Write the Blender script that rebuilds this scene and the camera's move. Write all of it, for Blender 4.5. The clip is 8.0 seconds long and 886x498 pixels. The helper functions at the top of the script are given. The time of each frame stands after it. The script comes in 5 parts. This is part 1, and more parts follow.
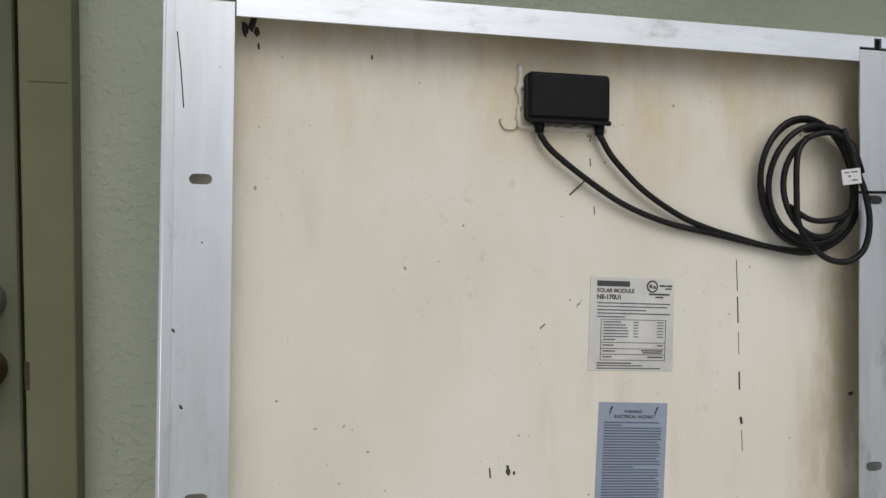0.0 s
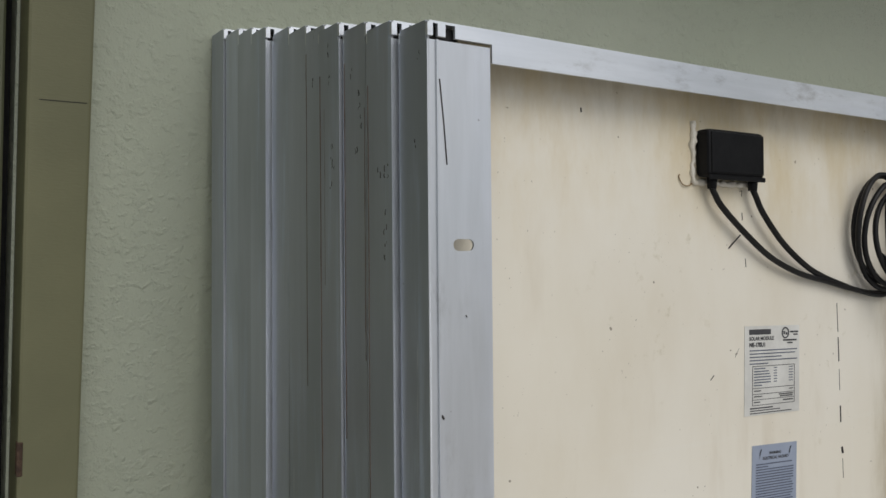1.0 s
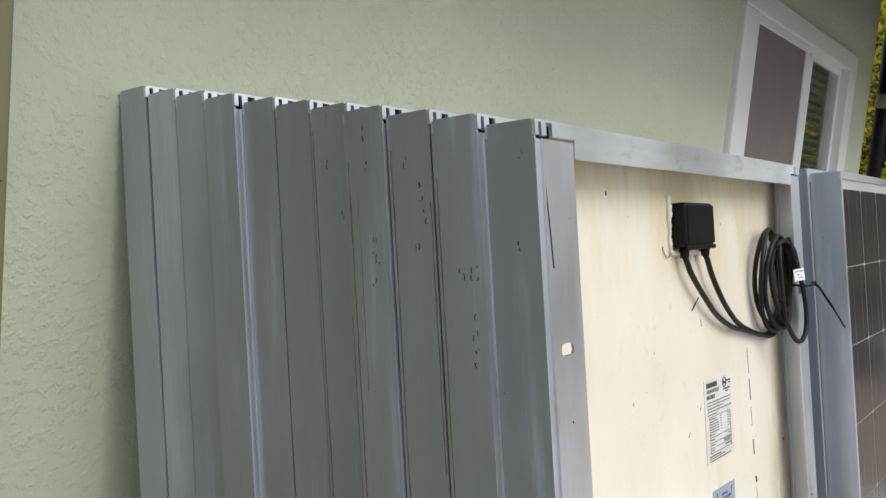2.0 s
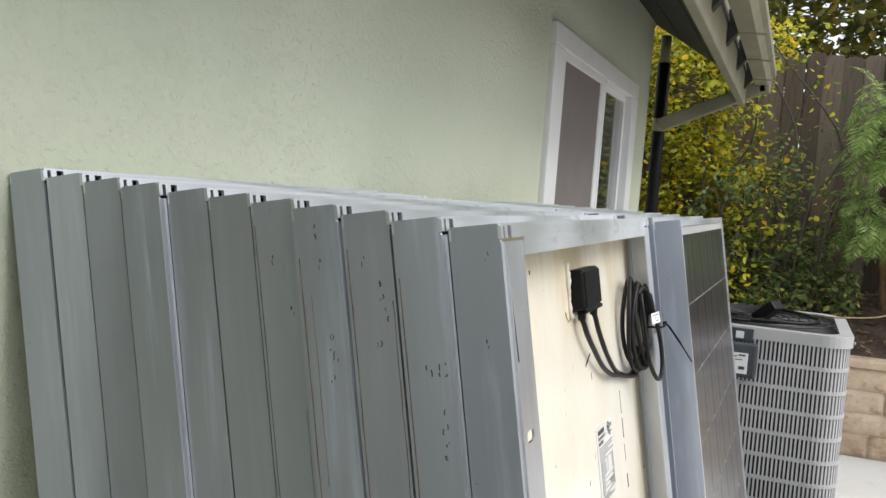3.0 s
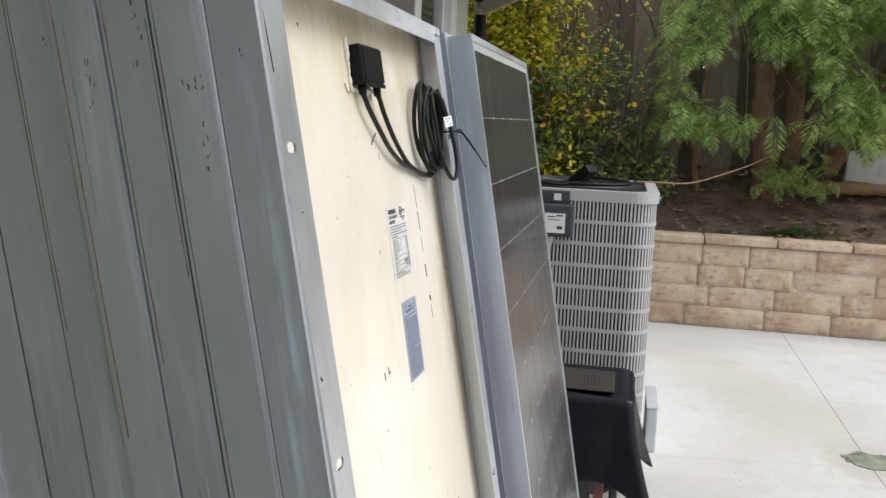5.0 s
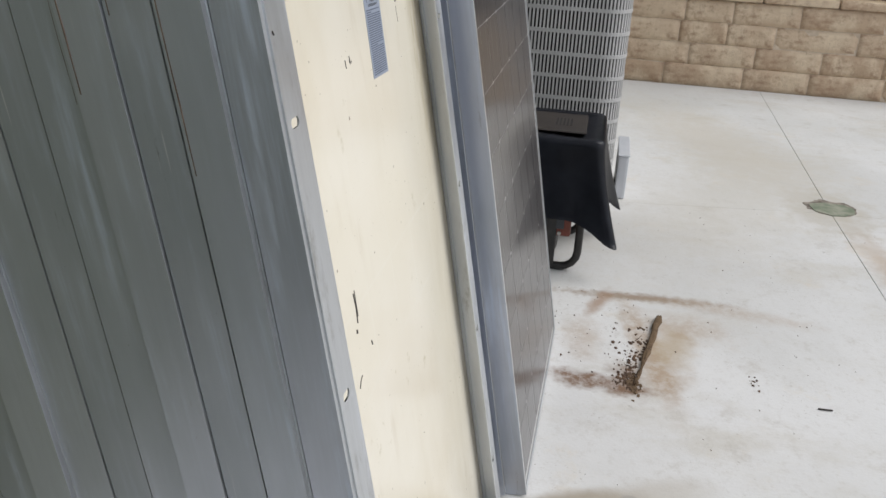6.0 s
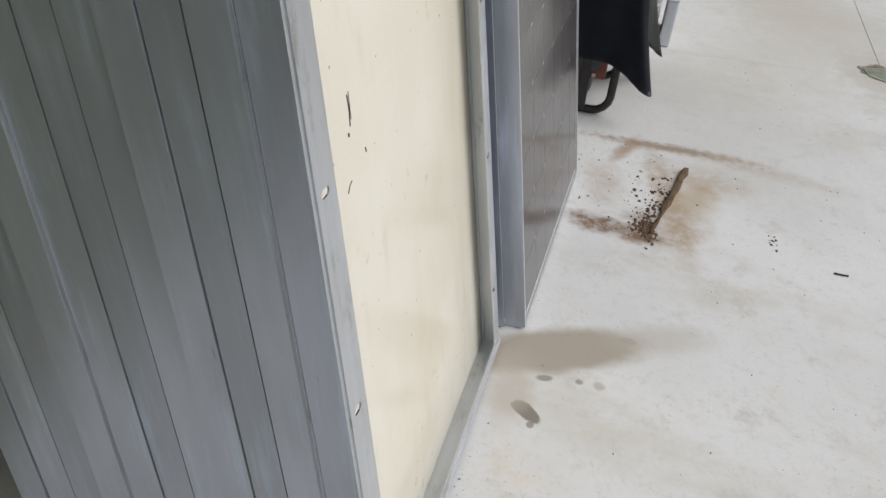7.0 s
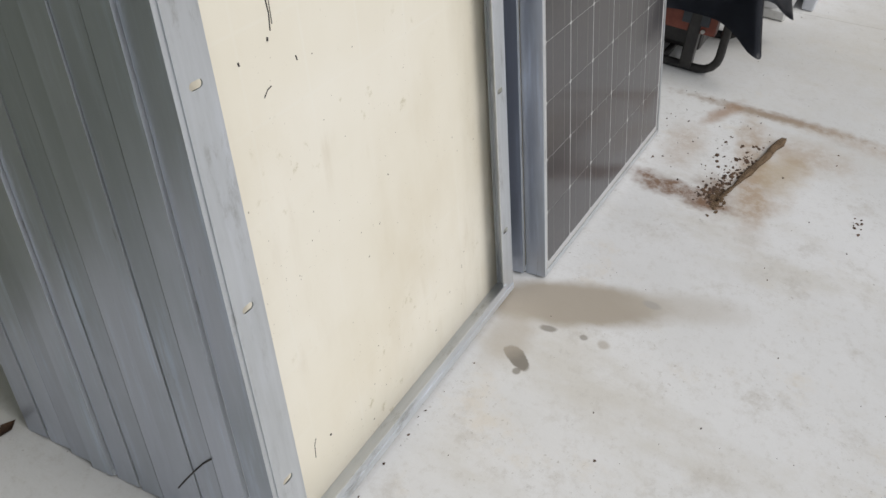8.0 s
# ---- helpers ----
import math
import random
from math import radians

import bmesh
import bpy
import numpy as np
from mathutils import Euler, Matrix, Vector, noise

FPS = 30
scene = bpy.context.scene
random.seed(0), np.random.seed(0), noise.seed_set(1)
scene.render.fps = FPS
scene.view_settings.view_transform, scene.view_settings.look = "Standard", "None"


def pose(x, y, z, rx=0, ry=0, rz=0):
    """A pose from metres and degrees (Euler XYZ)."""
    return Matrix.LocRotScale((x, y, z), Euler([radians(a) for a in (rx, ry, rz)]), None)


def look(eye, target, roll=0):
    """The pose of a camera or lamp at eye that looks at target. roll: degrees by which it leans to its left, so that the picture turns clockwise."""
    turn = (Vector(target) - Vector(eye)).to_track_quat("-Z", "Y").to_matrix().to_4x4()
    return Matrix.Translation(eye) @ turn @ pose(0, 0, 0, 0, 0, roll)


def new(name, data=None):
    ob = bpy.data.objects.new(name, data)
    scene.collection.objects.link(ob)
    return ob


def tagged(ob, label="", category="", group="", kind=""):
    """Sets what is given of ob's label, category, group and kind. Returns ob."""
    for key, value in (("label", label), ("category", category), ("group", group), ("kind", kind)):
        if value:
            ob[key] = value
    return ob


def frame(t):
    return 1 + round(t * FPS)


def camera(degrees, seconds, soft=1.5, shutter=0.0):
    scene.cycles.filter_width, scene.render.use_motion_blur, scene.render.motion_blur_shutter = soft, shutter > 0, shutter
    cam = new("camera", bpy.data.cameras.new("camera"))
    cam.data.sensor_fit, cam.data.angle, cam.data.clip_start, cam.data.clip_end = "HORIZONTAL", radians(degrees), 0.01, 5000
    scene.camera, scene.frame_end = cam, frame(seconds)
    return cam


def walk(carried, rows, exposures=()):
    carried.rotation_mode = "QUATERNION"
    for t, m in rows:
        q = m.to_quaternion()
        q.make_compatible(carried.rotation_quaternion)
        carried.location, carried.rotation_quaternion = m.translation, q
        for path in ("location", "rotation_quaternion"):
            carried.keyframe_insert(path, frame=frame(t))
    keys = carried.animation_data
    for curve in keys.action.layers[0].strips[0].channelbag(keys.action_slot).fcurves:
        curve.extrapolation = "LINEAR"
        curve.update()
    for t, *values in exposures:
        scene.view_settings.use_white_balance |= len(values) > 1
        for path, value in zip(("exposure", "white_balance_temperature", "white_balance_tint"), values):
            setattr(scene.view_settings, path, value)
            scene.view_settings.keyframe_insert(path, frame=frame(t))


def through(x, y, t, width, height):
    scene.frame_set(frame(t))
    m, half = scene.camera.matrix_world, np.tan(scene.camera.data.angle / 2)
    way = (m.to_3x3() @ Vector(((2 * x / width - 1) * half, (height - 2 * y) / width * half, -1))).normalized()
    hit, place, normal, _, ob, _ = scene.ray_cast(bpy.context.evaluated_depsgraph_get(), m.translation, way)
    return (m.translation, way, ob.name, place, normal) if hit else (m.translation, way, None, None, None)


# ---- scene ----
cam = camera(53.1, 8.0)
PATH = [
    (0, (0.0695, -0.6298, 1.4707), (0.5280, 1.2932, 1.1671), 2.90),
    (0.5, (-0.1466, -0.4964, 1.4862), (0.5666, 1.3457, 1.1731), 3.83),
    (1, (-0.4041, -0.3627, 1.4926), (0.6916, 1.2894, 1.2274), 5.13),
    (1.2, (-0.4895, -0.3112, 1.4995), (0.7388, 1.2456, 1.2393), 5.84),
    (2.3, (-0.6537, 0.0079, 1.5696), (1.0619, 1.0242, 1.4154), 4.52),
    (2.5, (-0.6723, 0.0434, 1.5906), (1.0919, 0.9767, 1.4621), 4.50),
    (3, (-0.7312, 0.0676, 1.6137), (1.1263, 0.7950, 1.4717), 4.29),
    (3.5, (-0.7586, 0.0485, 1.6120), (1.1496, 0.6245, 1.4477), 3.76),
    (4, (-0.7500, 0.0159, 1.5600), (1.1831, 0.5050, 1.4053), 2.97),
    (4.2, (-0.7505, 0.0007, 1.5313), (1.1896, 0.4624, 1.3794), 2.79),
    (5.3, (-0.7630, -0.0499, 1.3929), (1.1593, 0.3108, 0.9748), 2.39),
    (5.5, (-0.7631, -0.0567, 1.3696), (1.1360, 0.2866, 0.8446), 2.52),
    (6, (-0.7825, -0.0744, 1.3233), (1.0345, 0.2217, 0.5416), 3.20),
    (6.5, (-0.7746, -0.0884, 1.2793), (0.9519, 0.1884, 0.3084), 4.94),
    (7, (-0.7552, -0.1320, 1.2690), (0.8904, 0.1880, 0.1783), 7.22),
    (7.5, (-0.7376, -0.3203, 1.2798), (0.8089, 0.1783, 0.1138), 6.46),
    (8, (-0.6411, -0.4756, 1.2519), (0.8113, 0.1932, 0.0506), 6.10),
]
walk(cam, [(t, look(eye, target, roll)) for t, eye, target, roll in PATH], [(0.0, -0.85), (0.5, -0.86), (1.0, -0.77), (1.7, -0.2), (2.5, 0.3), (4.2, 0.42), (5.5, -0.04), (6.5, -0.26), (8.0, -0.38)])

# ---- light ----
SUN_TURN, SUN_HEIGHT = 174.0, 50.0
world = bpy.data.worlds.new("overcast_sky")
scene.world = world
world.use_nodes = True
wn = world.node_tree
sky = wn.nodes.new("ShaderNodeTexSky")
sky.sky_type, sky.sun_disc = "NISHITA", False
sky.sun_elevation, sky.sun_rotation = radians(SUN_HEIGHT), radians(SUN_TURN)
sky.air_density, sky.dust_density, sky.ozone_density = 1.0, 1.6, 1.2
hsv = wn.nodes.new("ShaderNodeHueSaturation")
hsv.inputs["Saturation"].default_value = 0.5
wn.links.new(sky.outputs[0], hsv.inputs["Color"])
veil = wn.nodes.new("ShaderNodeMix")
veil.data_type = "RGBA"
veil.inputs[0].default_value = 0.5
veil.inputs[7].default_value = (5.4, 5.5, 5.7, 1)
wn.links.new(hsv.outputs[0], veil.inputs[6])
wn.links.new(veil.outputs[2], wn.nodes["Background"].inputs[0])
wn.nodes["Background"].inputs[1].default_value = 0.185
sun = new("sun", bpy.data.lights.new("sun", "SUN"))
sun.data.energy, sun.data.angle, sun.data.color = 1.9, radians(40), (1.0, 0.985, 0.965)
sun_way = Vector((math.sin(radians(SUN_TURN)) * math.cos(radians(SUN_HEIGHT)), math.cos(radians(SUN_TURN)) * math.cos(radians(SUN_HEIGHT)), math.sin(radians(SUN_HEIGHT))))
sun.matrix_world = look(sun_way * 30, (0, 0, 0))


# ---- materials ----
class Mat:
    """A node material with short ways to add noise, ramps, mixes and bump."""

    def __init__(self, name, color=(0.5, 0.5, 0.5), rough=0.6, metal=0.0, coat=0.0, spec=0.5):
        self.m = bpy.data.materials.new(name)
        self.m.use_nodes = True
        self.t = self.m.node_tree
        self.b = self.t.nodes["Principled BSDF"]
        self.b.inputs["Base Color"].default_value = (*color, 1)
        self.b.inputs["Roughness"].default_value = rough
        self.b.inputs["Metallic"].default_value = metal
        self.b.inputs["Coat Weight"].default_value = coat
        self.b.inputs["Specular IOR Level"].default_value = spec
        self.co = self.node("ShaderNodeTexCoord").outputs["Object"]

    def node(self, kind):
        return self.t.nodes.new(kind)

    def link(self, a, b):
        self.t.links.new(a, b)

    def put(self, sock, v):
        if isinstance(v, (int, float)):
            sock.default_value = v
        elif isinstance(v, tuple):
            sock.default_value = (*v, 1) if len(v) == 3 and len(sock.default_value) == 4 else v
        else:
            self.link(v, sock)

    def math(self, op, a, b=0.0, clamp=False):
        n = self.node("ShaderNodeMath")
        n.operation, n.use_clamp = op, clamp
        self.put(n.inputs[0], a), self.put(n.inputs[1], b)
        return n.outputs[0]

    def stretch(self, sx, sy, sz, at=(0, 0, 0)):
        n = self.node("ShaderNodeMapping")
        n.inputs["Scale"].default_value = (sx, sy, sz)
        n.inputs["Location"].default_value = at
        self.link(self.co, n.inputs["Vector"])
        return n.outputs[0]

    def noise(self, scale, detail=4.0, rough=0.55, co=None, color=False):
        n = self.node("ShaderNodeTexNoise")
        n.inputs["Scale"].default_value, n.inputs["Detail"].default_value, n.inputs["Roughness"].default_value = scale, detail, rough
        self.link(co or self.co, n.inputs["Vector"])
        return n.outputs["Color" if color else "Fac"]

    def ramp(self, fac, lo, hi, a=0.0, b=1.0):
        n = self.node("ShaderNodeMapRange")
        n.interpolation_type = "SMOOTHSTEP"
        self.put(n.inputs[0], fac)
        for k, v in enumerate((lo, hi, a, b)):
            n.inputs[k + 1].default_value = v
        return n.outputs[0]

    def mix(self, fac, a, b):
        n = self.node("ShaderNodeMix")
        n.data_type = "RGBA"
        self.put(n.inputs[0], fac), self.put(n.inputs[6], a), self.put(n.inputs[7], b)
        return n.outputs[2]

    def rand(self, island=False):
        if island:
            return self.node("ShaderNodeNewGeometry").outputs["Random Per Island"]
        return self.node("ShaderNodeObjectInfo").outputs["Random"]

    def base(self, c):
        self.put(self.b.inputs["Base Color"], c)
        return self

    def rough(self, v):
        self.put(self.b.inputs["Roughness"], v)
        return self

    def bump(self, height, strength=0.3, distance=0.01):
        n = self.node("ShaderNodeBump")
        n.inputs["Strength"].default_value, n.inputs["Distance"].default_value = strength, distance
        self.put(n.inputs["Height"], height)
        self.link(n.outputs[0], self.b.inputs["Normal"])
        return self

    def spot(self, x, y, rx, ry, turn=0.0, wob=0.35, freq=9.0, soft=0.5):
        """A stain on the ground: an ellipse with a ragged outline, 1 inside."""
        sep = self.node("ShaderNodeSeparateXYZ")
        self.link(self.co, sep.inputs[0])
        dx, dy = self.math("SUBTRACT", sep.outputs[0], x), self.math("SUBTRACT", sep.outputs[1], y)
        c, s = math.cos(radians(turn)), math.sin(radians(turn))
        u = self.math("DIVIDE", self.math("ADD", self.math("MULTIPLY", dx, c), self.math("MULTIPLY", dy, s)), rx)
        v = self.math("DIVIDE", self.math("SUBTRACT", self.math("MULTIPLY", dy, c), self.math("MULTIPLY", dx, s)), ry)
        d = self.math("SQRT", self.math("ADD", self.math("MULTIPLY", u, u), self.math("MULTIPLY", v, v)))
        d = self.math("ADD", d, self.math("MULTIPLY", self.math("SUBTRACT", self.noise(freq, 5), 0.5), wob * 4))
        return self.ramp(d, 1.0 - soft, 1.0 + soft, 1.0, 0.0)


def stucco():
    m = Mat("green_stucco", rough=0.9, spec=0.2)
    big, mid = m.noise(1.3, 3), m.noise(9, 5)
    c = m.mix(m.ramp(big, 0.35, 0.65), (0.52, 0.552, 0.426), (0.572, 0.60, 0.472))
    c = m.mix(m.math("MULTIPLY", m.ramp(mid, 0.55, 0.75), 0.14), c, (0.40, 0.425, 0.31))
    m.base(c)
    lump = m.ramp(m.noise(68, 4, 0.55, m.stretch(1.0, 1.0, 1.2)), 0.46, 0.70)
    dash = m.ramp(m.noise(120, 3, 0.5), 0.52, 0.70)
    sand = m.noise(300, 3)
    gate = m.ramp(m.noise(1.1, 2), 0.35, 0.68, 0.35, 0.8)
    h = m.math("ADD", m.math("MULTIPLY", m.math("ADD", lump, m.math("MULTIPLY", dash, 0.35)), gate), m.math("MULTIPLY", sand, 0.25))
    return m.bump(h, 0.6, 0.005).m


def paint(name, a, b, rough=0.6, grain=(3, 3, 14)):
    m = Mat(name, rough=rough)
    m.base(m.mix(m.ramp(m.noise(5, 5), 0.35, 0.7), a, b))
    return m.bump(m.noise(30, 4, 0.6, m.stretch(*grain)), 0.15, 0.003).m


def aluminium(name="dull_aluminium", tone=0.70, rough=0.42, along="z"):
    m = Mat(name, metal=0.82, spec=0.4)
    streak = m.noise(60, 6, 0.65, m.stretch(1, 1, 0.08) if along == "z" else m.stretch(0.08, 1, 1))
    wide = m.noise(9, 5, 0.6, m.stretch(1, 1, 0.2) if along == "z" else m.stretch(0.2, 1, 1))
    cloud = m.noise(4.5, 4)
    own = m.ramp(m.rand(), 0, 1, 0.86, 1.06)
    t = m.mix(m.ramp(streak, 0.25, 0.8), (tone * 0.87, tone * 0.90, tone * 0.925), (tone * 0.99, tone * 1.02, tone * 1.055))
    t = m.mix(m.math("MULTIPLY", m.ramp(wide, 0.5, 0.72), 0.7), t, (tone * 1.12, tone * 1.16, tone * 1.25))
    t = m.mix(m.math("MULTIPLY", m.ramp(m.noise(45, 6, 0.75, m.stretch(1, 1, 0.16) if along == "z" else m.stretch(0.16, 1, 1)), 0.66, 0.78), 0.5), t, (tone * 0.45, tone * 0.42, tone * 0.38))
    t = m.mix(m.math("MULTIPLY", m.ramp(m.noise(120, 2), 0.76, 0.8), 0.5), t, (0.12, 0.10, 0.09))
    grime = m.math("MULTIPLY", m.ramp(m.noise(26, 7, 0.75, m.stretch(1, 1, 0.35) if along == "z" else m.stretch(0.35, 1, 1)), 0.50, 0.68), m.ramp(m.noise(5, 4), 0.40, 0.60))
    t = m.mix(m.math("MULTIPLY", grime, 0.8), t, (tone * 0.52, tone * 0.52, tone * 0.50))
    mul = m.node("ShaderNodeVectorMath")
    mul.operation = "SCALE"
    m.link(t, mul.inputs[0]), m.put(mul.inputs["Scale"], own)
    m.base(mul.outputs[0])
    m.rough(m.math("ADD", m.ramp(cloud, 0.3, 0.7, rough - 0.08, rough + 0.08), m.math("MULTIPLY", m.ramp(wide, 0.52, 0.75), 0.12)))
    return m.bump(m.math("ADD", streak, m.math("MULTIPLY", cloud, 0.8)), 0.05, 0.002).m


def shaded_oxidised_side(name="shaded_oxidised_aluminium_side", tone=0.54):
    """The weathered outer side of a frame, toned darker to hold its shade: dull grey metal with whitish oxide runs and
    dark rub marks.
    """
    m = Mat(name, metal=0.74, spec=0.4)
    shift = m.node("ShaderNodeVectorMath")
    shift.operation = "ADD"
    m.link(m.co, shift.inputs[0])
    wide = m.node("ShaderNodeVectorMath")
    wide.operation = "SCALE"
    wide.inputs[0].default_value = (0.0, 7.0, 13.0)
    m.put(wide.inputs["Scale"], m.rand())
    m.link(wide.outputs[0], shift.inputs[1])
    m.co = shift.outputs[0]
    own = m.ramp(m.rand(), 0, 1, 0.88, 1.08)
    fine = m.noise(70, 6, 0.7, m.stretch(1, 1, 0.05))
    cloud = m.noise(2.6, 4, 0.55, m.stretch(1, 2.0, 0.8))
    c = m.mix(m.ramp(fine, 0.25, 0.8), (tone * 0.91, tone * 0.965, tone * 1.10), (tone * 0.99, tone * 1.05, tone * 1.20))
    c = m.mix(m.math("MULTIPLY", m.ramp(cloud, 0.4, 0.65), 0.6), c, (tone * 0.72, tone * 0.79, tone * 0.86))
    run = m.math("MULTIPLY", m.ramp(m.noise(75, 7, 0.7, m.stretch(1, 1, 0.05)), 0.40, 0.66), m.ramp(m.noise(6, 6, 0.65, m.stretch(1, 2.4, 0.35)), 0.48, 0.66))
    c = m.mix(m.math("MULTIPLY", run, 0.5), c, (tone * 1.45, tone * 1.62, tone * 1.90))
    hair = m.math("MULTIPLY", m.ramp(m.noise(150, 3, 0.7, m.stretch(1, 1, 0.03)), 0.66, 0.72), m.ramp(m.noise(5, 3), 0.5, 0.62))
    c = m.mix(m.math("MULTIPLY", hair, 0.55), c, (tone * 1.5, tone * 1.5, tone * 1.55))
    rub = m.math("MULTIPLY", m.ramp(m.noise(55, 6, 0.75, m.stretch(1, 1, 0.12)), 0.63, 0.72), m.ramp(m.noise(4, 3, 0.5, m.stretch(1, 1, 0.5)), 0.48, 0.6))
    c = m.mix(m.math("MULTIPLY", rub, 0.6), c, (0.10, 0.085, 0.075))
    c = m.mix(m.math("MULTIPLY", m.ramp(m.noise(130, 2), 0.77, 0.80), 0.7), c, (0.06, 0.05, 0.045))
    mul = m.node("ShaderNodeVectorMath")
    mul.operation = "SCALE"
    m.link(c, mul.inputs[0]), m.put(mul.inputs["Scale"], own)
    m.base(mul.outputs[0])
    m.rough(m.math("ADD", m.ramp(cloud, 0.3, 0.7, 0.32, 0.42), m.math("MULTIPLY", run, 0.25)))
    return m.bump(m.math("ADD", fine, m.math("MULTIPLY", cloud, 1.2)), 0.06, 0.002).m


def backsheet():
    m = Mat("cream_backsheet", rough=0.26, coat=0.0, spec=0.5)
    c = m.mix(m.ramp(m.noise(2.0, 4), 0.35, 0.7), (0.755, 0.703, 0.583), (0.80, 0.757, 0.657))
    sep = m.node("ShaderNodeSeparateXYZ")
    m.link(m.co, sep.inputs[0])
    # the cells show faintly through the sheet
    gap = None
    for sock, start, step in ((sep.outputs[0], 0.020, 0.131), (sep.outputs[2], 0.028, 0.12883)):
        f = m.math("FRACT", m.math("DIVIDE", m.math("SUBTRACT", sock, start), step))
        d = m.ramp(m.math("ABSOLUTE", m.math("SUBTRACT", f, 0.5)), 0.470, 0.492)
        gap = d if gap is None else m.math("MAXIMUM", gap, d)
    c = m.mix(m.math("MULTIPLY", gap, m.ramp(m.noise(3.5, 3), 0.35, 0.7, 0.04, 0.24)), c, (0.80, 0.775, 0.69))
    dirt = m.math("MULTIPLY", m.ramp(m.noise(4, 6, 0.6, m.stretch(1, 1, 0.5)), 0.45, 0.85), 0.4)
    c = m.mix(dirt, c, (0.58, 0.49, 0.33))
    smear = m.math("MULTIPLY", m.ramp(m.noise(22, 4, 0.6, m.stretch(1, 1, 0.22)), 0.50, 0.85), m.ramp(m.noise(2.3, 3), 0.45, 0.65))
    c = m.mix(m.math("MULTIPLY", smear, 0.35), c, (0.46, 0.36, 0.22))
    speck = m.ramp(m.noise(75, 2), 0.725, 0.75)
    c = m.mix(m.math("MULTIPLY", speck, 0.75), c, (0.16, 0.13, 0.09))
    pin = m.math("MULTIPLY", m.ramp(m.noise(210, 2), 0.72, 0.745), m.ramp(m.noise(6, 3), 0.42, 0.6))
    c = m.mix(m.math("MULTIPLY", pin, 0.6), c, (0.20, 0.16, 0.11))
    spots = m.math("MULTIPLY", m.ramp(m.noise(34, 5, 0.65), 0.60, 0.74), m.ramp(m.noise(4.2, 3, 0.5), 0.50, 0.64))
    c = m.mix(m.math("MULTIPLY", spots, 0.55), c, (0.42, 0.36, 0.20))
    # grime that has run in along the two rails and under the top one
    wob = m.math("MULTIPLY", m.math("SUBTRACT", m.noise(9, 6, 0.65, m.stretch(1, 1, 0.22)), 0.5), 0.14)
    edge = m.ramp(m.math("ADD", m.math("SUBTRACT", sep.outputs[0], m.math("MULTIPLY", sep.outputs[2], 0.09)), wob), 0.60, 0.675)
    edge = m.math("MULTIPLY", edge, m.ramp(sep.outputs[2], 0.75, 1.1, 0.2, 1.0))
    left = m.ramp(m.math("ADD", sep.outputs[0], wob), 0.05, 0.11, 0.35, 0.0)
    top = m.math("MULTIPLY", m.ramp(m.math("ADD", sep.outputs[2], wob), 1.49, 1.61), 0.8)
    grime = m.math("MAXIMUM", m.math("MAXIMUM", edge, left), top)
    grime = m.math("MULTIPLY", grime, m.ramp(m.noise(14, 7, 0.7, m.stretch(1, 1, 0.3)), 0.36, 0.62, 0.3, 1.0))
    c = m.mix(m.math("MULTIPLY", grime, 0.75), c, (0.40, 0.325, 0.19))
    yellow = m.math("MULTIPLY", m.ramp(m.math("ADD", sep.outputs[2], wob), 1.36, 1.56), m.ramp(m.noise(7, 6, 0.7, m.stretch(1, 1, 0.35)), 0.38, 0.66))
    c = m.mix(m.math("MULTIPLY", yellow, 0.65), c, (0.60, 0.47, 0.24))
    m.base(c)
    m.rough(m.ramp(m.noise(5, 4), 0.3, 0.7, 0.13, 0.20))
    return m.bump(m.noise(28, 3), 0.05, 0.002).m


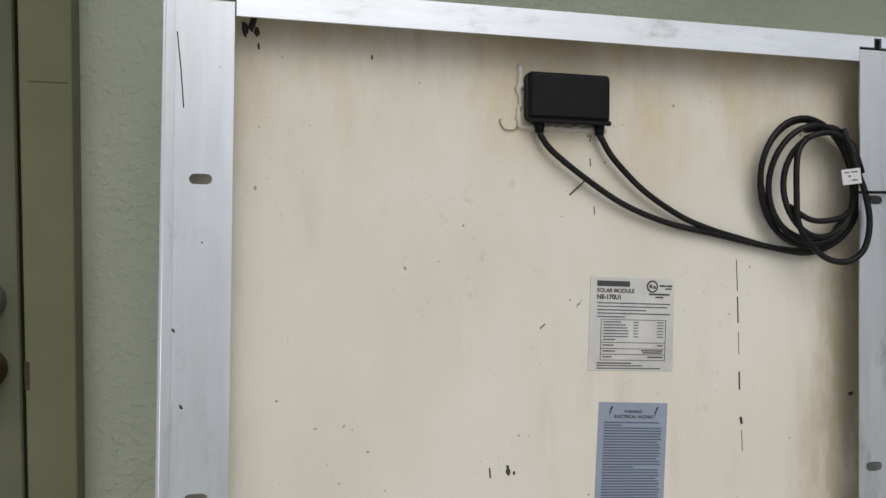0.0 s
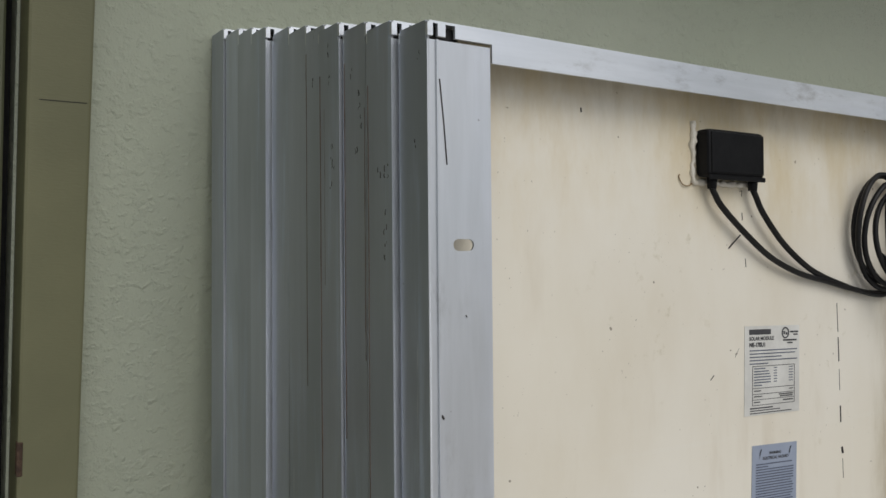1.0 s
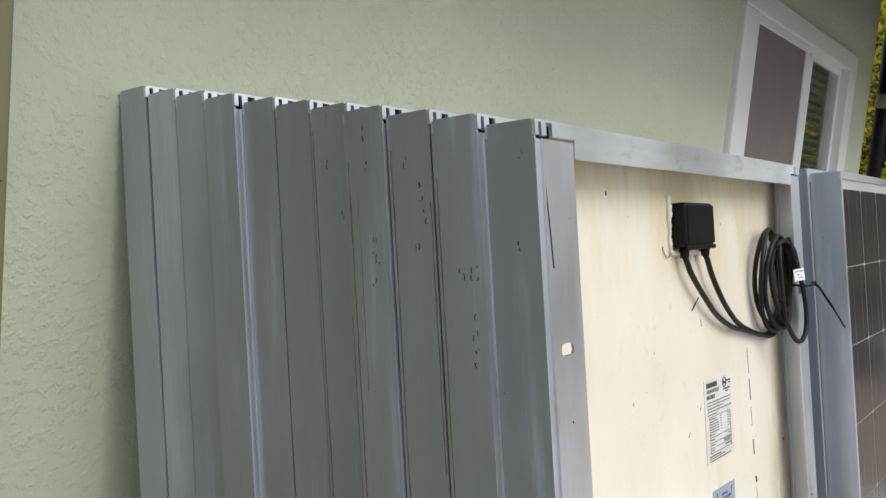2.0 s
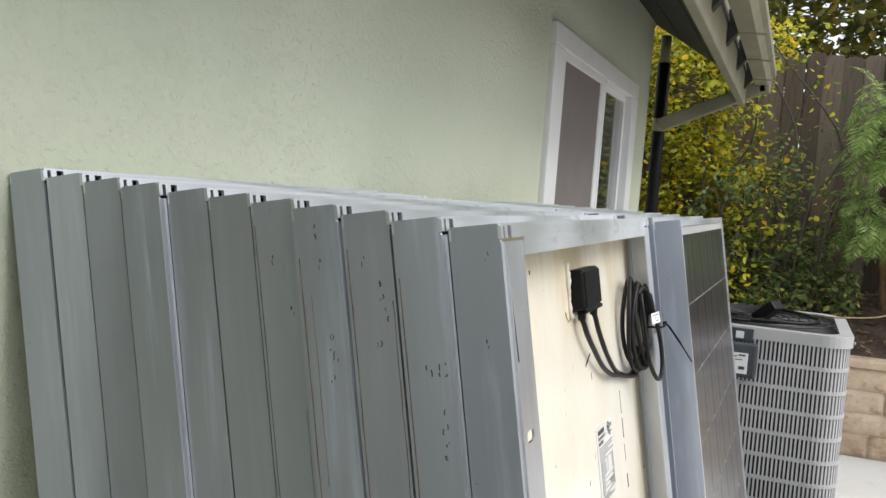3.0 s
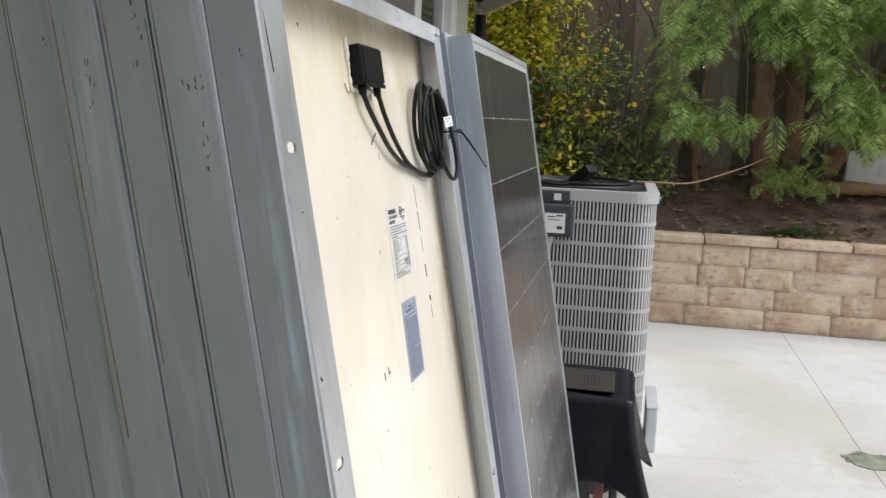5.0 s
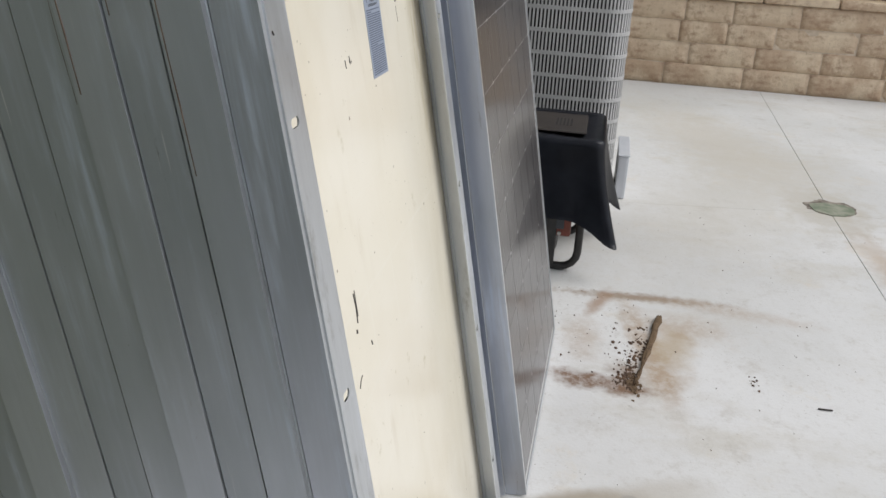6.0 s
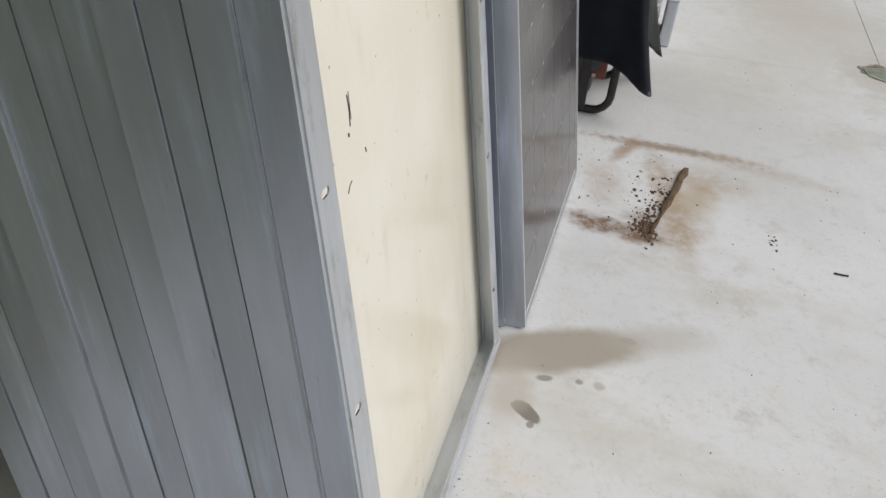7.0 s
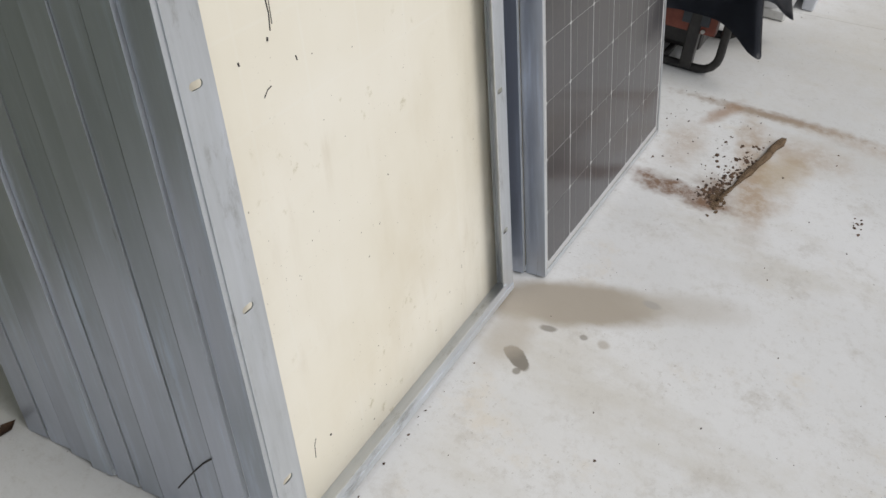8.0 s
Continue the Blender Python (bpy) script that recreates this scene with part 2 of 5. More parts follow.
def concrete():
    m = Mat("pale_concrete", rough=0.85, spec=0.25)
    c = m.mix(m.ramp(m.noise(0.9, 5), 0.35, 0.68), (0.585, 0.58, 0.565), (0.68, 0.675, 0.665))
    c = m.mix(m.math("MULTIPLY", m.ramp(m.noise(2.2, 8, 0.7, m.stretch(1.0, 0.55, 1)), 0.5, 0.7), 0.62), c, (0.53, 0.50, 0.44))
    c = m.mix(m.math("MULTIPLY", m.ramp(m.noise(7, 9, 0.75), 0.52, 0.70), 0.55), c, (0.45, 0.42, 0.375))
    c = m.mix(m.math("MULTIPLY", m.ramp(m.noise(16, 8, 0.75), 0.60, 0.72), 0.5), c, (0.37, 0.35, 0.32))
    c = m.mix(m.math("MULTIPLY", m.ramp(m.noise(38, 7, 0.8), 0.50, 0.70), 0.42), c, (0.47, 0.445, 0.405))
    c = m.mix(m.math("MULTIPLY", m.ramp(m.noise(95, 5, 0.75), 0.54, 0.74), 0.16), c, (0.76, 0.75, 0.73))
    c = m.mix(m.math("MULTIPLY", m.ramp(m.noise(3.1, 7, 0.72), 0.56, 0.72), 0.4), c, (0.62, 0.54, 0.42))
    c = m.mix(m.math("MULTIPLY", m.ramp(m.noise(65, 2), 0.755, 0.79), 0.8), c, (0.2, 0.17, 0.13))
    c = m.mix(m.math("MULTIPLY", m.math("MULTIPLY", m.ramp(m.noise(85, 5, 0.7), 0.60, 0.66), m.ramp(m.noise(3.3, 5, 0.6), 0.52, 0.60)), 0.55), c, (0.34, 0.31, 0.27))
    c = m.mix(m.math("MULTIPLY", m.ramp(m.noise(320, 3, 0.7), 0.55, 0.75), 0.22), c, (0.42, 0.40, 0.37))
    crumb = m.ramp(m.noise(24, 8, 0.7), 0.36, 0.60, 0.45, 1.0)
    rust, brown, wet = (0.19, 0.11, 0.065), (0.38, 0.275, 0.185), (0.22, 0.20, 0.17)
    for x, y, rx, ry, turn, col, amt, wob, soft in (
        (0.86, -0.11, 0.075, 0.21, 28, (0.36, 0.315, 0.255), 0.95, 0.14, 0.28),
        (0.99, -0.33, 0.05, 0.12, 25, (0.44, 0.40, 0.34), 0.5, 0.2, 0.6),
        (0.632, -0.083, 0.038, 0.021, 55, wet, 1.0, 0.30, 0.10), (0.60, -0.094, 0.010, 0.008, 0, wet, 0.8, 0.1, 0.3),
        (0.754, -0.098, 0.010, 0.018, 20, wet, 0.8, 0.2, 0.3), (0.77, -0.174, 0.009, 0.009, 0, wet, 0.7, 0.2, 0.3),
        (0.773, -0.217, 0.014, 0.012, 0, (0.4, 0.36, 0.31), 0.7, 0.2, 0.4), (0.958, -0.266, 0.012, 0.020, 0, (0.36, 0.34, 0.31), 0.8, 0.2, 0.3),
        (0.70, -0.035, 0.10, 0.045, 0, (0.42, 0.37, 0.30), 0.6, 0.3, 0.6),
        (1.70, -0.325, 0.30, 0.045, 11, brown, 0.75, 0.35, 0.6), (1.50, -0.27, 0.09, 0.05, 10, rust, 0.8, 0.6, 0.7),
        (1.47, -0.15, 0.045, 0.14, -8, rust, 0.95, 0.6, 0.6), (1.56, -0.36, 0.10, 0.07, 0, brown, 0.5, 0.5, 0.8),
        (1.74, -0.12, 0.12, 0.05, 5, brown, 0.5, 0.5, 0.8), (1.74, -0.40, 0.13, 0.06, -10, (0.42, 0.33, 0.22), 0.75, 0.5, 0.8), (1.88, -0.45, 0.08, 0.12, 0, brown, 0.5, 0.5, 0.9),
        (2.075, -0.31, 0.026, 0.22, 4, (0.26, 0.18, 0.115), 0.85, 0.5, 0.85), (2.05, -0.60, 0.04, 0.22, -8, brown, 0.45, 0.5, 0.9),
        (2.0, -0.17, 0.10, 0.025, -20, (0.30, 0.17, 0.09), 0.7, 0.5, 0.7),
        (2.55, -1.28, 0.42, 0.06, 5, (0.43, 0.33, 0.24), 0.6, 0.6, 0.9), (3.25, -1.18, 0.26, 0.16, 0, (0.42, 0.38, 0.31), 0.6, 0.5, 0.7),
        (4.3, -0.75, 0.75, 0.28, 20, (0.54, 0.49, 0.41), 0.6, 0.5, 0.9), (3.3, -0.75, 0.9, 0.35, -25, (0.53, 0.5, 0.44), 0.55, 0.5, 0.9),
    ):
        k = m.math("MULTIPLY", m.spot(x, y, rx, ry, turn, wob, 14.0 if rx > 0.03 else 40.0, soft), amt)
        c = m.mix(m.math("MULTIPLY", k, crumb) if col in (rust, brown) else k, c, col)
    m.base(c)
    return m.bump(m.math("ADD", m.noise(90, 4), m.math("MULTIPLY", m.noise(6, 5), 1.5)), 0.22, 0.003).m


def plain_noise(name, a, b, rough=0.7, scale=8.0, bump=0.2, metal=0.0, spec=0.5, dist=0.004):
    m = Mat(name, rough=rough, metal=metal, spec=spec)
    m.base(m.mix(m.ramp(m.noise(scale, 6, 0.6), 0.3, 0.72), a, b))
    return m.bump(m.noise(scale * 5, 4), bump, dist).m


def varied(name, lo, hi, rough=0.85, scale=12.0, bump=0.5, dist=0.006, stretch=(1, 1, 1), island=False, dark=None):
    """A material whose tone changes from piece to piece."""
    m = Mat(name, rough=rough, spec=0.25)
    c = m.mix(m.rand(island), lo, hi)
    co = m.stretch(*stretch)
    c = m.mix(m.math("MULTIPLY", m.ramp(m.noise(scale, 6, 0.65, co), 0.45, 0.75), 0.6), c, dark or tuple(v * 0.55 for v in lo))
    m.base(c)
    return m.bump(m.noise(scale * 4, 5, 0.65, co), bump, dist).m


def split_block():
    """Tan split-face block with pale and brown weather blotches that run over from piece to piece."""
    m = Mat("tan_split_block", rough=0.92, spec=0.2)
    c = m.mix(m.rand(), (0.48, 0.35, 0.24), (0.62, 0.485, 0.35))
    place = m.node("ShaderNodeNewGeometry").outputs["Position"]
    c = m.mix(m.math("MULTIPLY", m.ramp(m.noise(4.5, 6, 0.65, place), 0.42, 0.62), 0.85), c, (0.71, 0.58, 0.425))
    c = m.mix(m.math("MULTIPLY", m.ramp(m.noise(7.0, 6, 0.7, m.stretch(1, 1, 1.4, (3, 1, 2))), 0.46, 0.66), 0.8), c, (0.34, 0.22, 0.145))
    c = m.mix(m.math("MULTIPLY", m.ramp(m.noise(26, 6, 0.75, place), 0.52, 0.72), 0.5), c, (0.30, 0.21, 0.15))
    m.base(c)
    return m.bump(m.noise(22, 6, 0.7, place), 0.8, 0.012).m


def leaves(name, lo, mid, hi, through=0.25):
    m = Mat(name, rough=0.5, spec=0.35)
    r = m.rand(True)
    c = m.mix(m.ramp(r, 0.0, 0.75), lo, mid)
    c = m.mix(m.ramp(r, 0.8, 0.98), c, hi)
    m.base(c)
    m.b.inputs["Subsurface Weight"].default_value = 0.0
    tr = m.node("ShaderNodeBsdfTranslucent")
    m.link(c, tr.inputs[0])
    mx = m.node("ShaderNodeMixShader")
    mx.inputs[0].default_value = through
    out = m.t.nodes["Material Output"]
    m.link(m.b.outputs[0], mx.inputs[1]), m.link(tr.outputs[0], mx.inputs[2]), m.link(mx.outputs[0], out.inputs[0])
    return m.m


def cell_mat():
    m = Mat("dark_solar_cell", rough=0.35, coat=0.7, spec=0.3)
    m.b.inputs["Coat Roughness"].default_value = 0.06
    co = m.stretch(1, 1, 1)
    v = m.node("ShaderNodeTexVoronoi")
    v.inputs["Scale"].default_value = 90
    m.link(co, v.inputs["Vector"])
    c = m.mix(v.outputs["Distance"], (0.022, 0.020, 0.024), (0.040, 0.036, 0.039))
    c = m.mix(m.math("MULTIPLY", m.rand(), 0.35), c, (0.045, 0.041, 0.044))
    dust = m.ramp(m.noise(3.0, 6, 0.65, m.stretch(1.6, 1, 0.35)), 0.42, 0.75, 0.0, 0.07)
    m.base(m.mix(dust, c, (0.24, 0.215, 0.205)))
    m.put(m.b.inputs["Coat Roughness"], m.ramp(m.noise(4, 5), 0.3, 0.7, 0.08, 0.22))
    return m.m


def glass_mat():
    m = Mat("window_glass", (0.9, 0.95, 0.93), 0.02)
    m.b.inputs["Transmission Weight"].default_value = 1.0
    m.b.inputs["IOR"].default_value = 1.5
    return m.m


STUCCO = stucco()
OLIVE = paint("olive_trim_paint", (0.165, 0.162, 0.085), (0.195, 0.19, 0.10), 0.5)
DOOR_GREEN = paint("dark_green_door_paint", (0.135, 0.145, 0.085), (0.165, 0.17, 0.10), 0.5)
EAVE_TAN = paint("tan_eave_paint", (0.205, 0.19, 0.13), (0.25, 0.232, 0.16), 0.6)
EAVE_DARK = paint("dark_green_eave_paint", (0.018, 0.020, 0.014), (0.028, 0.030, 0.021), 0.75)
WHITE_VINYL = paint("white_vinyl", (0.80, 0.80, 0.79), (0.84, 0.84, 0.83), 0.35, (1, 1, 1))
ALU = aluminium()
# ALU_SIDE carries the shade of the sides as a darker tone, besides the oxide.
ALU_SIDE = shaded_oxidised_side()
# Tone raised above ALU: sky light on the head rails is in the colour.
LIT_ALU_ACROSS = aluminium("lit_aluminium_across", 0.80, along="x")
BACKSHEET = backsheet()
CONCRETE = concrete()
CELL = cell_mat()
GLASS = glass_mat()
CELL_BED = plain_noise("grey_cell_bed", (0.44, 0.435, 0.43), (0.52, 0.515, 0.51), 0.3)
BUSBAR = plain_noise("dull_busbar", (0.15, 0.148, 0.15), (0.21, 0.208, 0.21), 0.3)
SCREEN = plain_noise("taupe_insect_screen", (0.17, 0.145, 0.135), (0.195, 0.17, 0.16), 0.8, 3.0)
BLIND = plain_noise("grey_green_blind", (0.30, 0.31, 0.26), (0.36, 0.37, 0.31), 0.6, 6.0, 0.05)
UNLIT_ROOM = plain_noise("unlit_room", (0.03, 0.03, 0.03), (0.04, 0.04, 0.035), 0.9)
BLACK_PLASTIC = plain_noise("black_plastic", (0.005, 0.005, 0.0055), (0.009, 0.009, 0.0095), 0.42, 20, 0.1, spec=0.15)
CABLE = plain_noise("black_cable_rubber", (0.008, 0.0075, 0.0075), (0.018, 0.017, 0.016), 0.42, 25, 0.1, spec=0.2)
SEALANT = plain_noise("off_white_sealant", (0.62, 0.57, 0.47), (0.70, 0.66, 0.57), 0.5, 40, 0.4)
LABEL_SILVER = plain_noise("worn_silver_label", (0.54, 0.53, 0.49), (0.70, 0.69, 0.64), 0.45, 14, 0.05)
LABEL_BLUE = plain_noise("blue_grey_label", (0.27, 0.31, 0.39), (0.31, 0.35, 0.43), 0.45, 20, 0.05)
LABEL_WHITE = plain_noise("white_tag_paper", (0.74, 0.74, 0.73), (0.82, 0.82, 0.81), 0.5, 20, 0.05)
INK = plain_noise("dark_ink", (0.035, 0.035, 0.037), (0.07, 0.07, 0.072), 0.5, 30, 0.0)
INK_BLUE = plain_noise("blue_grey_ink", (0.07, 0.085, 0.12), (0.11, 0.13, 0.18), 0.5, 30, 0.0)
# Near-black for openings and gaps: their shade is put into the colour.
SLOT_DARK = plain_noise("dark_slot", (0.012, 0.012, 0.012), (0.02, 0.019, 0.018), 0.8, 30, 0.0)
SCRATCH = plain_noise("dark_scuff", (0.025, 0.022, 0.02), (0.06, 0.05, 0.045), 0.8, 60, 0.0)
WEST_GREY = plain_noise("added_wall_grey_green", (0.06, 0.072, 0.072), (0.09, 0.105, 0.105), 0.9, 3.0, 0.3)
DRIP = plain_noise("brown_rust_run", (0.10, 0.065, 0.05), (0.20, 0.145, 0.11), 0.8, 40, 0.0)
SOIL = plain_noise("brown_soil", (0.10, 0.068, 0.05), (0.19, 0.14, 0.108), 0.95, 6.0, 0.9, spec=0.1, dist=0.03)
BLOCK = split_block()
MORTAR = plain_noise("grey_tan_mortar", (0.50, 0.40, 0.30), (0.66, 0.55, 0.43), 0.9, 20, 0.4)
FENCE_WOOD = varied("weathered_fence_wood", (0.082, 0.062, 0.047), (0.27, 0.215, 0.168), 0.9, 5.0, 0.7, 0.006, (9, 9, 0.7), dark=(0.055, 0.042, 0.036))
FENCE_LOW = varied("brown_fence_board", (0.16, 0.105, 0.075), (0.30, 0.21, 0.15), 0.9, 5.0, 0.6, 0.005, (9, 9, 0.9))
AC_GREY = plain_noise("light_grey_enamel", (0.40, 0.395, 0.39), (0.47, 0.465, 0.46), 0.45, 3.0, 0.05)
AC_RIB = plain_noise("grey_enamel_rib", (0.46, 0.455, 0.45), (0.52, 0.515, 0.51), 0.45, 3.0, 0.05)
COIL_DARK = plain_noise("dark_condenser_coil", (0.05, 0.049, 0.048), (0.08, 0.078, 0.076), 0.6, 40, 0.3)
BOX_GREY = plain_noise("dark_grey_box", (0.035, 0.041, 0.049), (0.055, 0.061, 0.07), 0.5, 10, 0.1)
TARP = plain_noise("black_vinyl_cover", (0.012, 0.0135, 0.020), (0.026, 0.029, 0.040), 0.30, 5, 0.2)
TARP_BROWN = plain_noise("brown_plastic_panel", (0.03, 0.024, 0.021), (0.045, 0.036, 0.031), 0.45, 8, 0.1)
RED_PAINT = plain_noise("worn_red_paint", (0.16, 0.035, 0.02), (0.22, 0.06, 0.035), 0.45, 25, 0.2)
TUBE_BLACK = plain_noise("black_tube_paint", (0.013, 0.012, 0.012), (0.03, 0.027, 0.025), 0.4, 30, 0.1)
BIN_GREY = plain_noise("pale_blue_grey_plastic", (0.50, 0.52, 0.55), (0.58, 0.59, 0.62), 0.35, 6, 0.05)
RUST = plain_noise("rusty_debris", (0.045, 0.028, 0.02), (0.15, 0.09, 0.055), 0.95, 40, 0.6)
BARK = varied("peeling_brown_bark", (0.34, 0.20, 0.12), (0.46, 0.28, 0.17), 0.95, 13.0, 1.0, 0.05, (3, 3, 0.9), dark=(0.07, 0.04, 0.026))
STEM = plain_noise("grey_brown_stem", (0.06, 0.047, 0.034), (0.11, 0.088, 0.065), 0.9, 20, 0.4)
TWINE = plain_noise("tan_dry_branch", (0.24, 0.165, 0.085), (0.33, 0.235, 0.13), 0.8, 20, 0.3)
BUSH_LEAF = leaves("yellow_green_leaves", (0.14, 0.19, 0.03), (0.72, 0.70, 0.08), (0.95, 0.60, 0.04), 0.5)
BUSH_LOW = leaves("green_leaves", (0.07, 0.11, 0.04), (0.19, 0.25, 0.09), (0.45, 0.44, 0.09), 0.4)
PEPPER_LEAF = leaves("bright_green_feathery_leaves", (0.15, 0.25, 0.07), (0.41, 0.56, 0.17), (0.62, 0.66, 0.25), 0.5)
FAR_LEAF = leaves("far_olive_leaves", (0.09, 0.11, 0.03), (0.26, 0.25, 0.06), (0.46, 0.34, 0.07), 0.5)
GRASS = leaves("weed_leaves", (0.06, 0.10, 0.025), (0.10, 0.16, 0.04), (0.13, 0.19, 0.05))
DRAIN_GREEN = plain_noise("green_plastic_lid", (0.15, 0.185, 0.125), (0.32, 0.32, 0.25), 0.8, 16, 0.3)
DRAIN_DIRT = plain_noise("brown_silt", (0.08, 0.06, 0.045), (0.36, 0.32, 0.27), 0.9, 22, 0.3)
HOSE_TAN = plain_noise("tan_brown_branch", (0.17, 0.105, 0.055), (0.25, 0.165, 0.09), 0.8, 20, 0.3)
PALE_BLOCK = varied("pale_grey_concrete", (0.46, 0.455, 0.45), (0.52, 0.515, 0.505), 0.9, 7.0, 0.4)
STICK = varied("rotten_bark", (0.17, 0.115, 0.07), (0.19, 0.13, 0.08), 0.95, 34.0, 1.0, 0.008, dark=(0.035, 0.02, 0.013))
BRASS_WORN = plain_noise("dull_brown_metal", (0.13, 0.085, 0.055), (0.20, 0.14, 0.09), 0.45, 20, 0.1, metal=0.8)
NICKEL = plain_noise("dull_nickel", (0.40, 0.39, 0.37), (0.48, 0.47, 0.45), 0.4, 20, 0.1, metal=0.9)
ROOF_DARK = varied("dark_shingle", (0.07, 0.065, 0.06), (0.12, 0.11, 0.10), 0.95, 20.0, 0.6)


# ---- shape helpers ----
def add_box(bm, x0, x1, y0, y1, z0, z1, bevel=0.0, seg=1):
    r = bmesh.ops.create_cube(bm, size=1, matrix=Matrix.LocRotScale(((x0 + x1) / 2, (y0 + y1) / 2, (z0 + z1) / 2), None, (x1 - x0, y1 - y0, z1 - z0)))
    if bevel:
        vs = set(r["verts"])
        es = [e for e in bm.edges if e.verts[0] in vs and e.verts[1] in vs]
        bmesh.ops.bevel(bm, geom=es, offset=bevel, segments=seg, affect="EDGES", profile=0.6)
    return bm


def box_bm(*a, **k):
    return add_box(bmesh.new(), *a, **k)


def add_tube(bm, pts, radius, sides=10, closed=False, cap=True):
    """A round bar along points; radius a number or one for each point."""
    pts = [Vector(p) for p in pts]
    n = len(pts)
    rad = radius if isinstance(radius, (list, tuple)) else [radius] * n
    rings, side = [], None
    for i, p in enumerate(pts):
        a, b = (pts[(i - 1) % n], pts[(i + 1) % n]) if closed else (pts[max(i - 1, 0)], pts[min(i + 1, n - 1)])
        d = (b - a).normalized()
        if side is None:
            side = d.cross(Vector((0, 0, 1)) if abs(d.z) < 0.9 else Vector((0, 1, 0)))
        else:
            side = side - d * side.dot(d)
        side.normalize()
        other = side.cross(d).normalized()
        rings.append([bm.verts.new(p + rad[i] * (math.cos(2 * math.pi * k / sides) * side + math.sin(2 * math.pi * k / sides) * other)) for k in range(sides)])
    for i in range(n if closed else n - 1):
        a, b = rings[i], rings[(i + 1) % n]
        for k in range(sides):
            f = bm.faces.new((a[k], a[(k + 1) % sides], b[(k + 1) % sides], b[k]))
            f.smooth = True
    if cap and not closed:
        bm.faces.new(rings[0][::-1]), bm.faces.new(rings[-1])
    return bm


def tube_bm(*a, **k):
    return add_tube(bmesh.new(), *a, **k)


def smooth_path(pts, steps=6):
    """A Catmull-Rom path through the points."""
    p = [Vector(q) for q in pts]
    p = [2 * p[0] - p[1]] + p + [2 * p[-1] - p[-2]]
    out = []
    for i in range(1, len(p) - 2):
        for s in range(steps):
            t = s / steps
            out.append(0.5 * (2 * p[i] + (p[i + 1] - p[i - 1]) * t + (2 * p[i - 1] - 5 * p[i] + 4 * p[i + 1] - p[i + 2]) * t * t + (3 * p[i] - p[i - 1] - 3 * p[i + 1] + p[i + 2]) * t ** 3))
    return out + [p[-2]]


def as_mesh(name, bm, mat):
    bmesh.ops.recalc_face_normals(bm, faces=bm.faces)
    me = bpy.data.meshes.new(name)
    bm.to_mesh(me)
    bm.free()
    me.materials.append(mat)
    return me


def thing(name, bm, mat, label, category, group="", kind=""):
    return tagged(new(name, as_mesh(name, bm, mat)), label, category, group, kind)


def holder(name, label, category, group="", kind="", m=None):
    ob = tagged(new(name), label, category, group, kind)
    if m is not None:
        ob.matrix_basis = m
    return ob


def part(name, bm, mat, parent, label=""):
    ob = new(name, bm if isinstance(bm, bpy.types.Mesh) else as_mesh(name, bm, mat))
    ob.parent = parent
    if label:
        ob["label"] = label
    return ob


def raw_mesh(name, verts, faces, mat, smooth=False):
    me = bpy.data.meshes.new(name)
    me.from_pydata(verts, [], faces)
    me.materials.append(mat)
    if smooth:
        me.polygons.foreach_set("use_smooth", [True] * len(me.polygons))
    return me


def text_mesh(body, size, mat, bold=0.0):
    cu = bpy.data.curves.new("writing", "FONT")
    cu.body, cu.size, cu.align_x, cu.align_y, cu.offset = body, size, "LEFT", "TOP", bold
    ob = new("writing", cu)
    dg = bpy.context.evaluated_depsgraph_get()
    me = bpy.data.meshes.new_from_object(ob.evaluated_get(dg))
    bpy.data.objects.remove(ob)
    me.materials.clear()
    me.materials.append(mat)
    return me


# ---- ground, slabs and planting bed ----
ground = thing("ground", box_bm(-1500, 1500, -1500, 1500, -0.30, -0.10), SOIL, "wide brown earth under the paving", "ground", kind="structure")
pavement = holder("pavement", "pale stained concrete patio slabs with thin joints", "pavement", kind="structure")


def slab(x0, x1, y0, y1, skew):
    """A slab whose cross joint at x=3.1 runs a little askew."""
    bm = bmesh.new()
    g = 0.0011
    q = []
    for x, y in ((x0, y0), (x1, y0), (x1, y1), (x0, y1)):
        dx = -0.165 * (y + 0.27) if abs(x - 3.07) < 0.01 and y > -3 else (0.3 if abs(x - 3.07) < 0.01 else 0)
        dy = -0.0155 * (x - 2.57) if abs(y + 1.172) < 0.01 and x > -5 else 0
        q.append((x + dx + (g if x == x0 else -g), y + dy + (g if y == y0 else -g)))
    lo = [bm.verts.new((x, y, -0.11)) for x, y in q]
    hi = [bm.verts.new((x, y, 0.0)) for x, y in q]
    bm.faces.new(hi), bm.faces.new(lo[::-1])
    for k in range(4):
        bm.faces.new((lo[k], lo[(k + 1) % 4], hi[(k + 1) % 4], hi[k]))
    top = [e for e in bm.edges if e.verts[0].co.z > -0.01 and e.verts[1].co.z > -0.01]
    bmesh.ops.bevel(bm, geom=top, offset=0.0012, segments=1, affect="EDGES")
    part("slab", bm, CONCRETE, pavement)


slab(-9, 3.07, -1.172, 0.90, 0)
slab(3.07, 5.80, -1.172, 0.90, 0)
slab(-9, 3.07, -9, -1.172, 0)
slab(3.07, 5.80, -9, -1.172, 0)
slab(4.40, 5.80, 0.90, 6.0, 0)

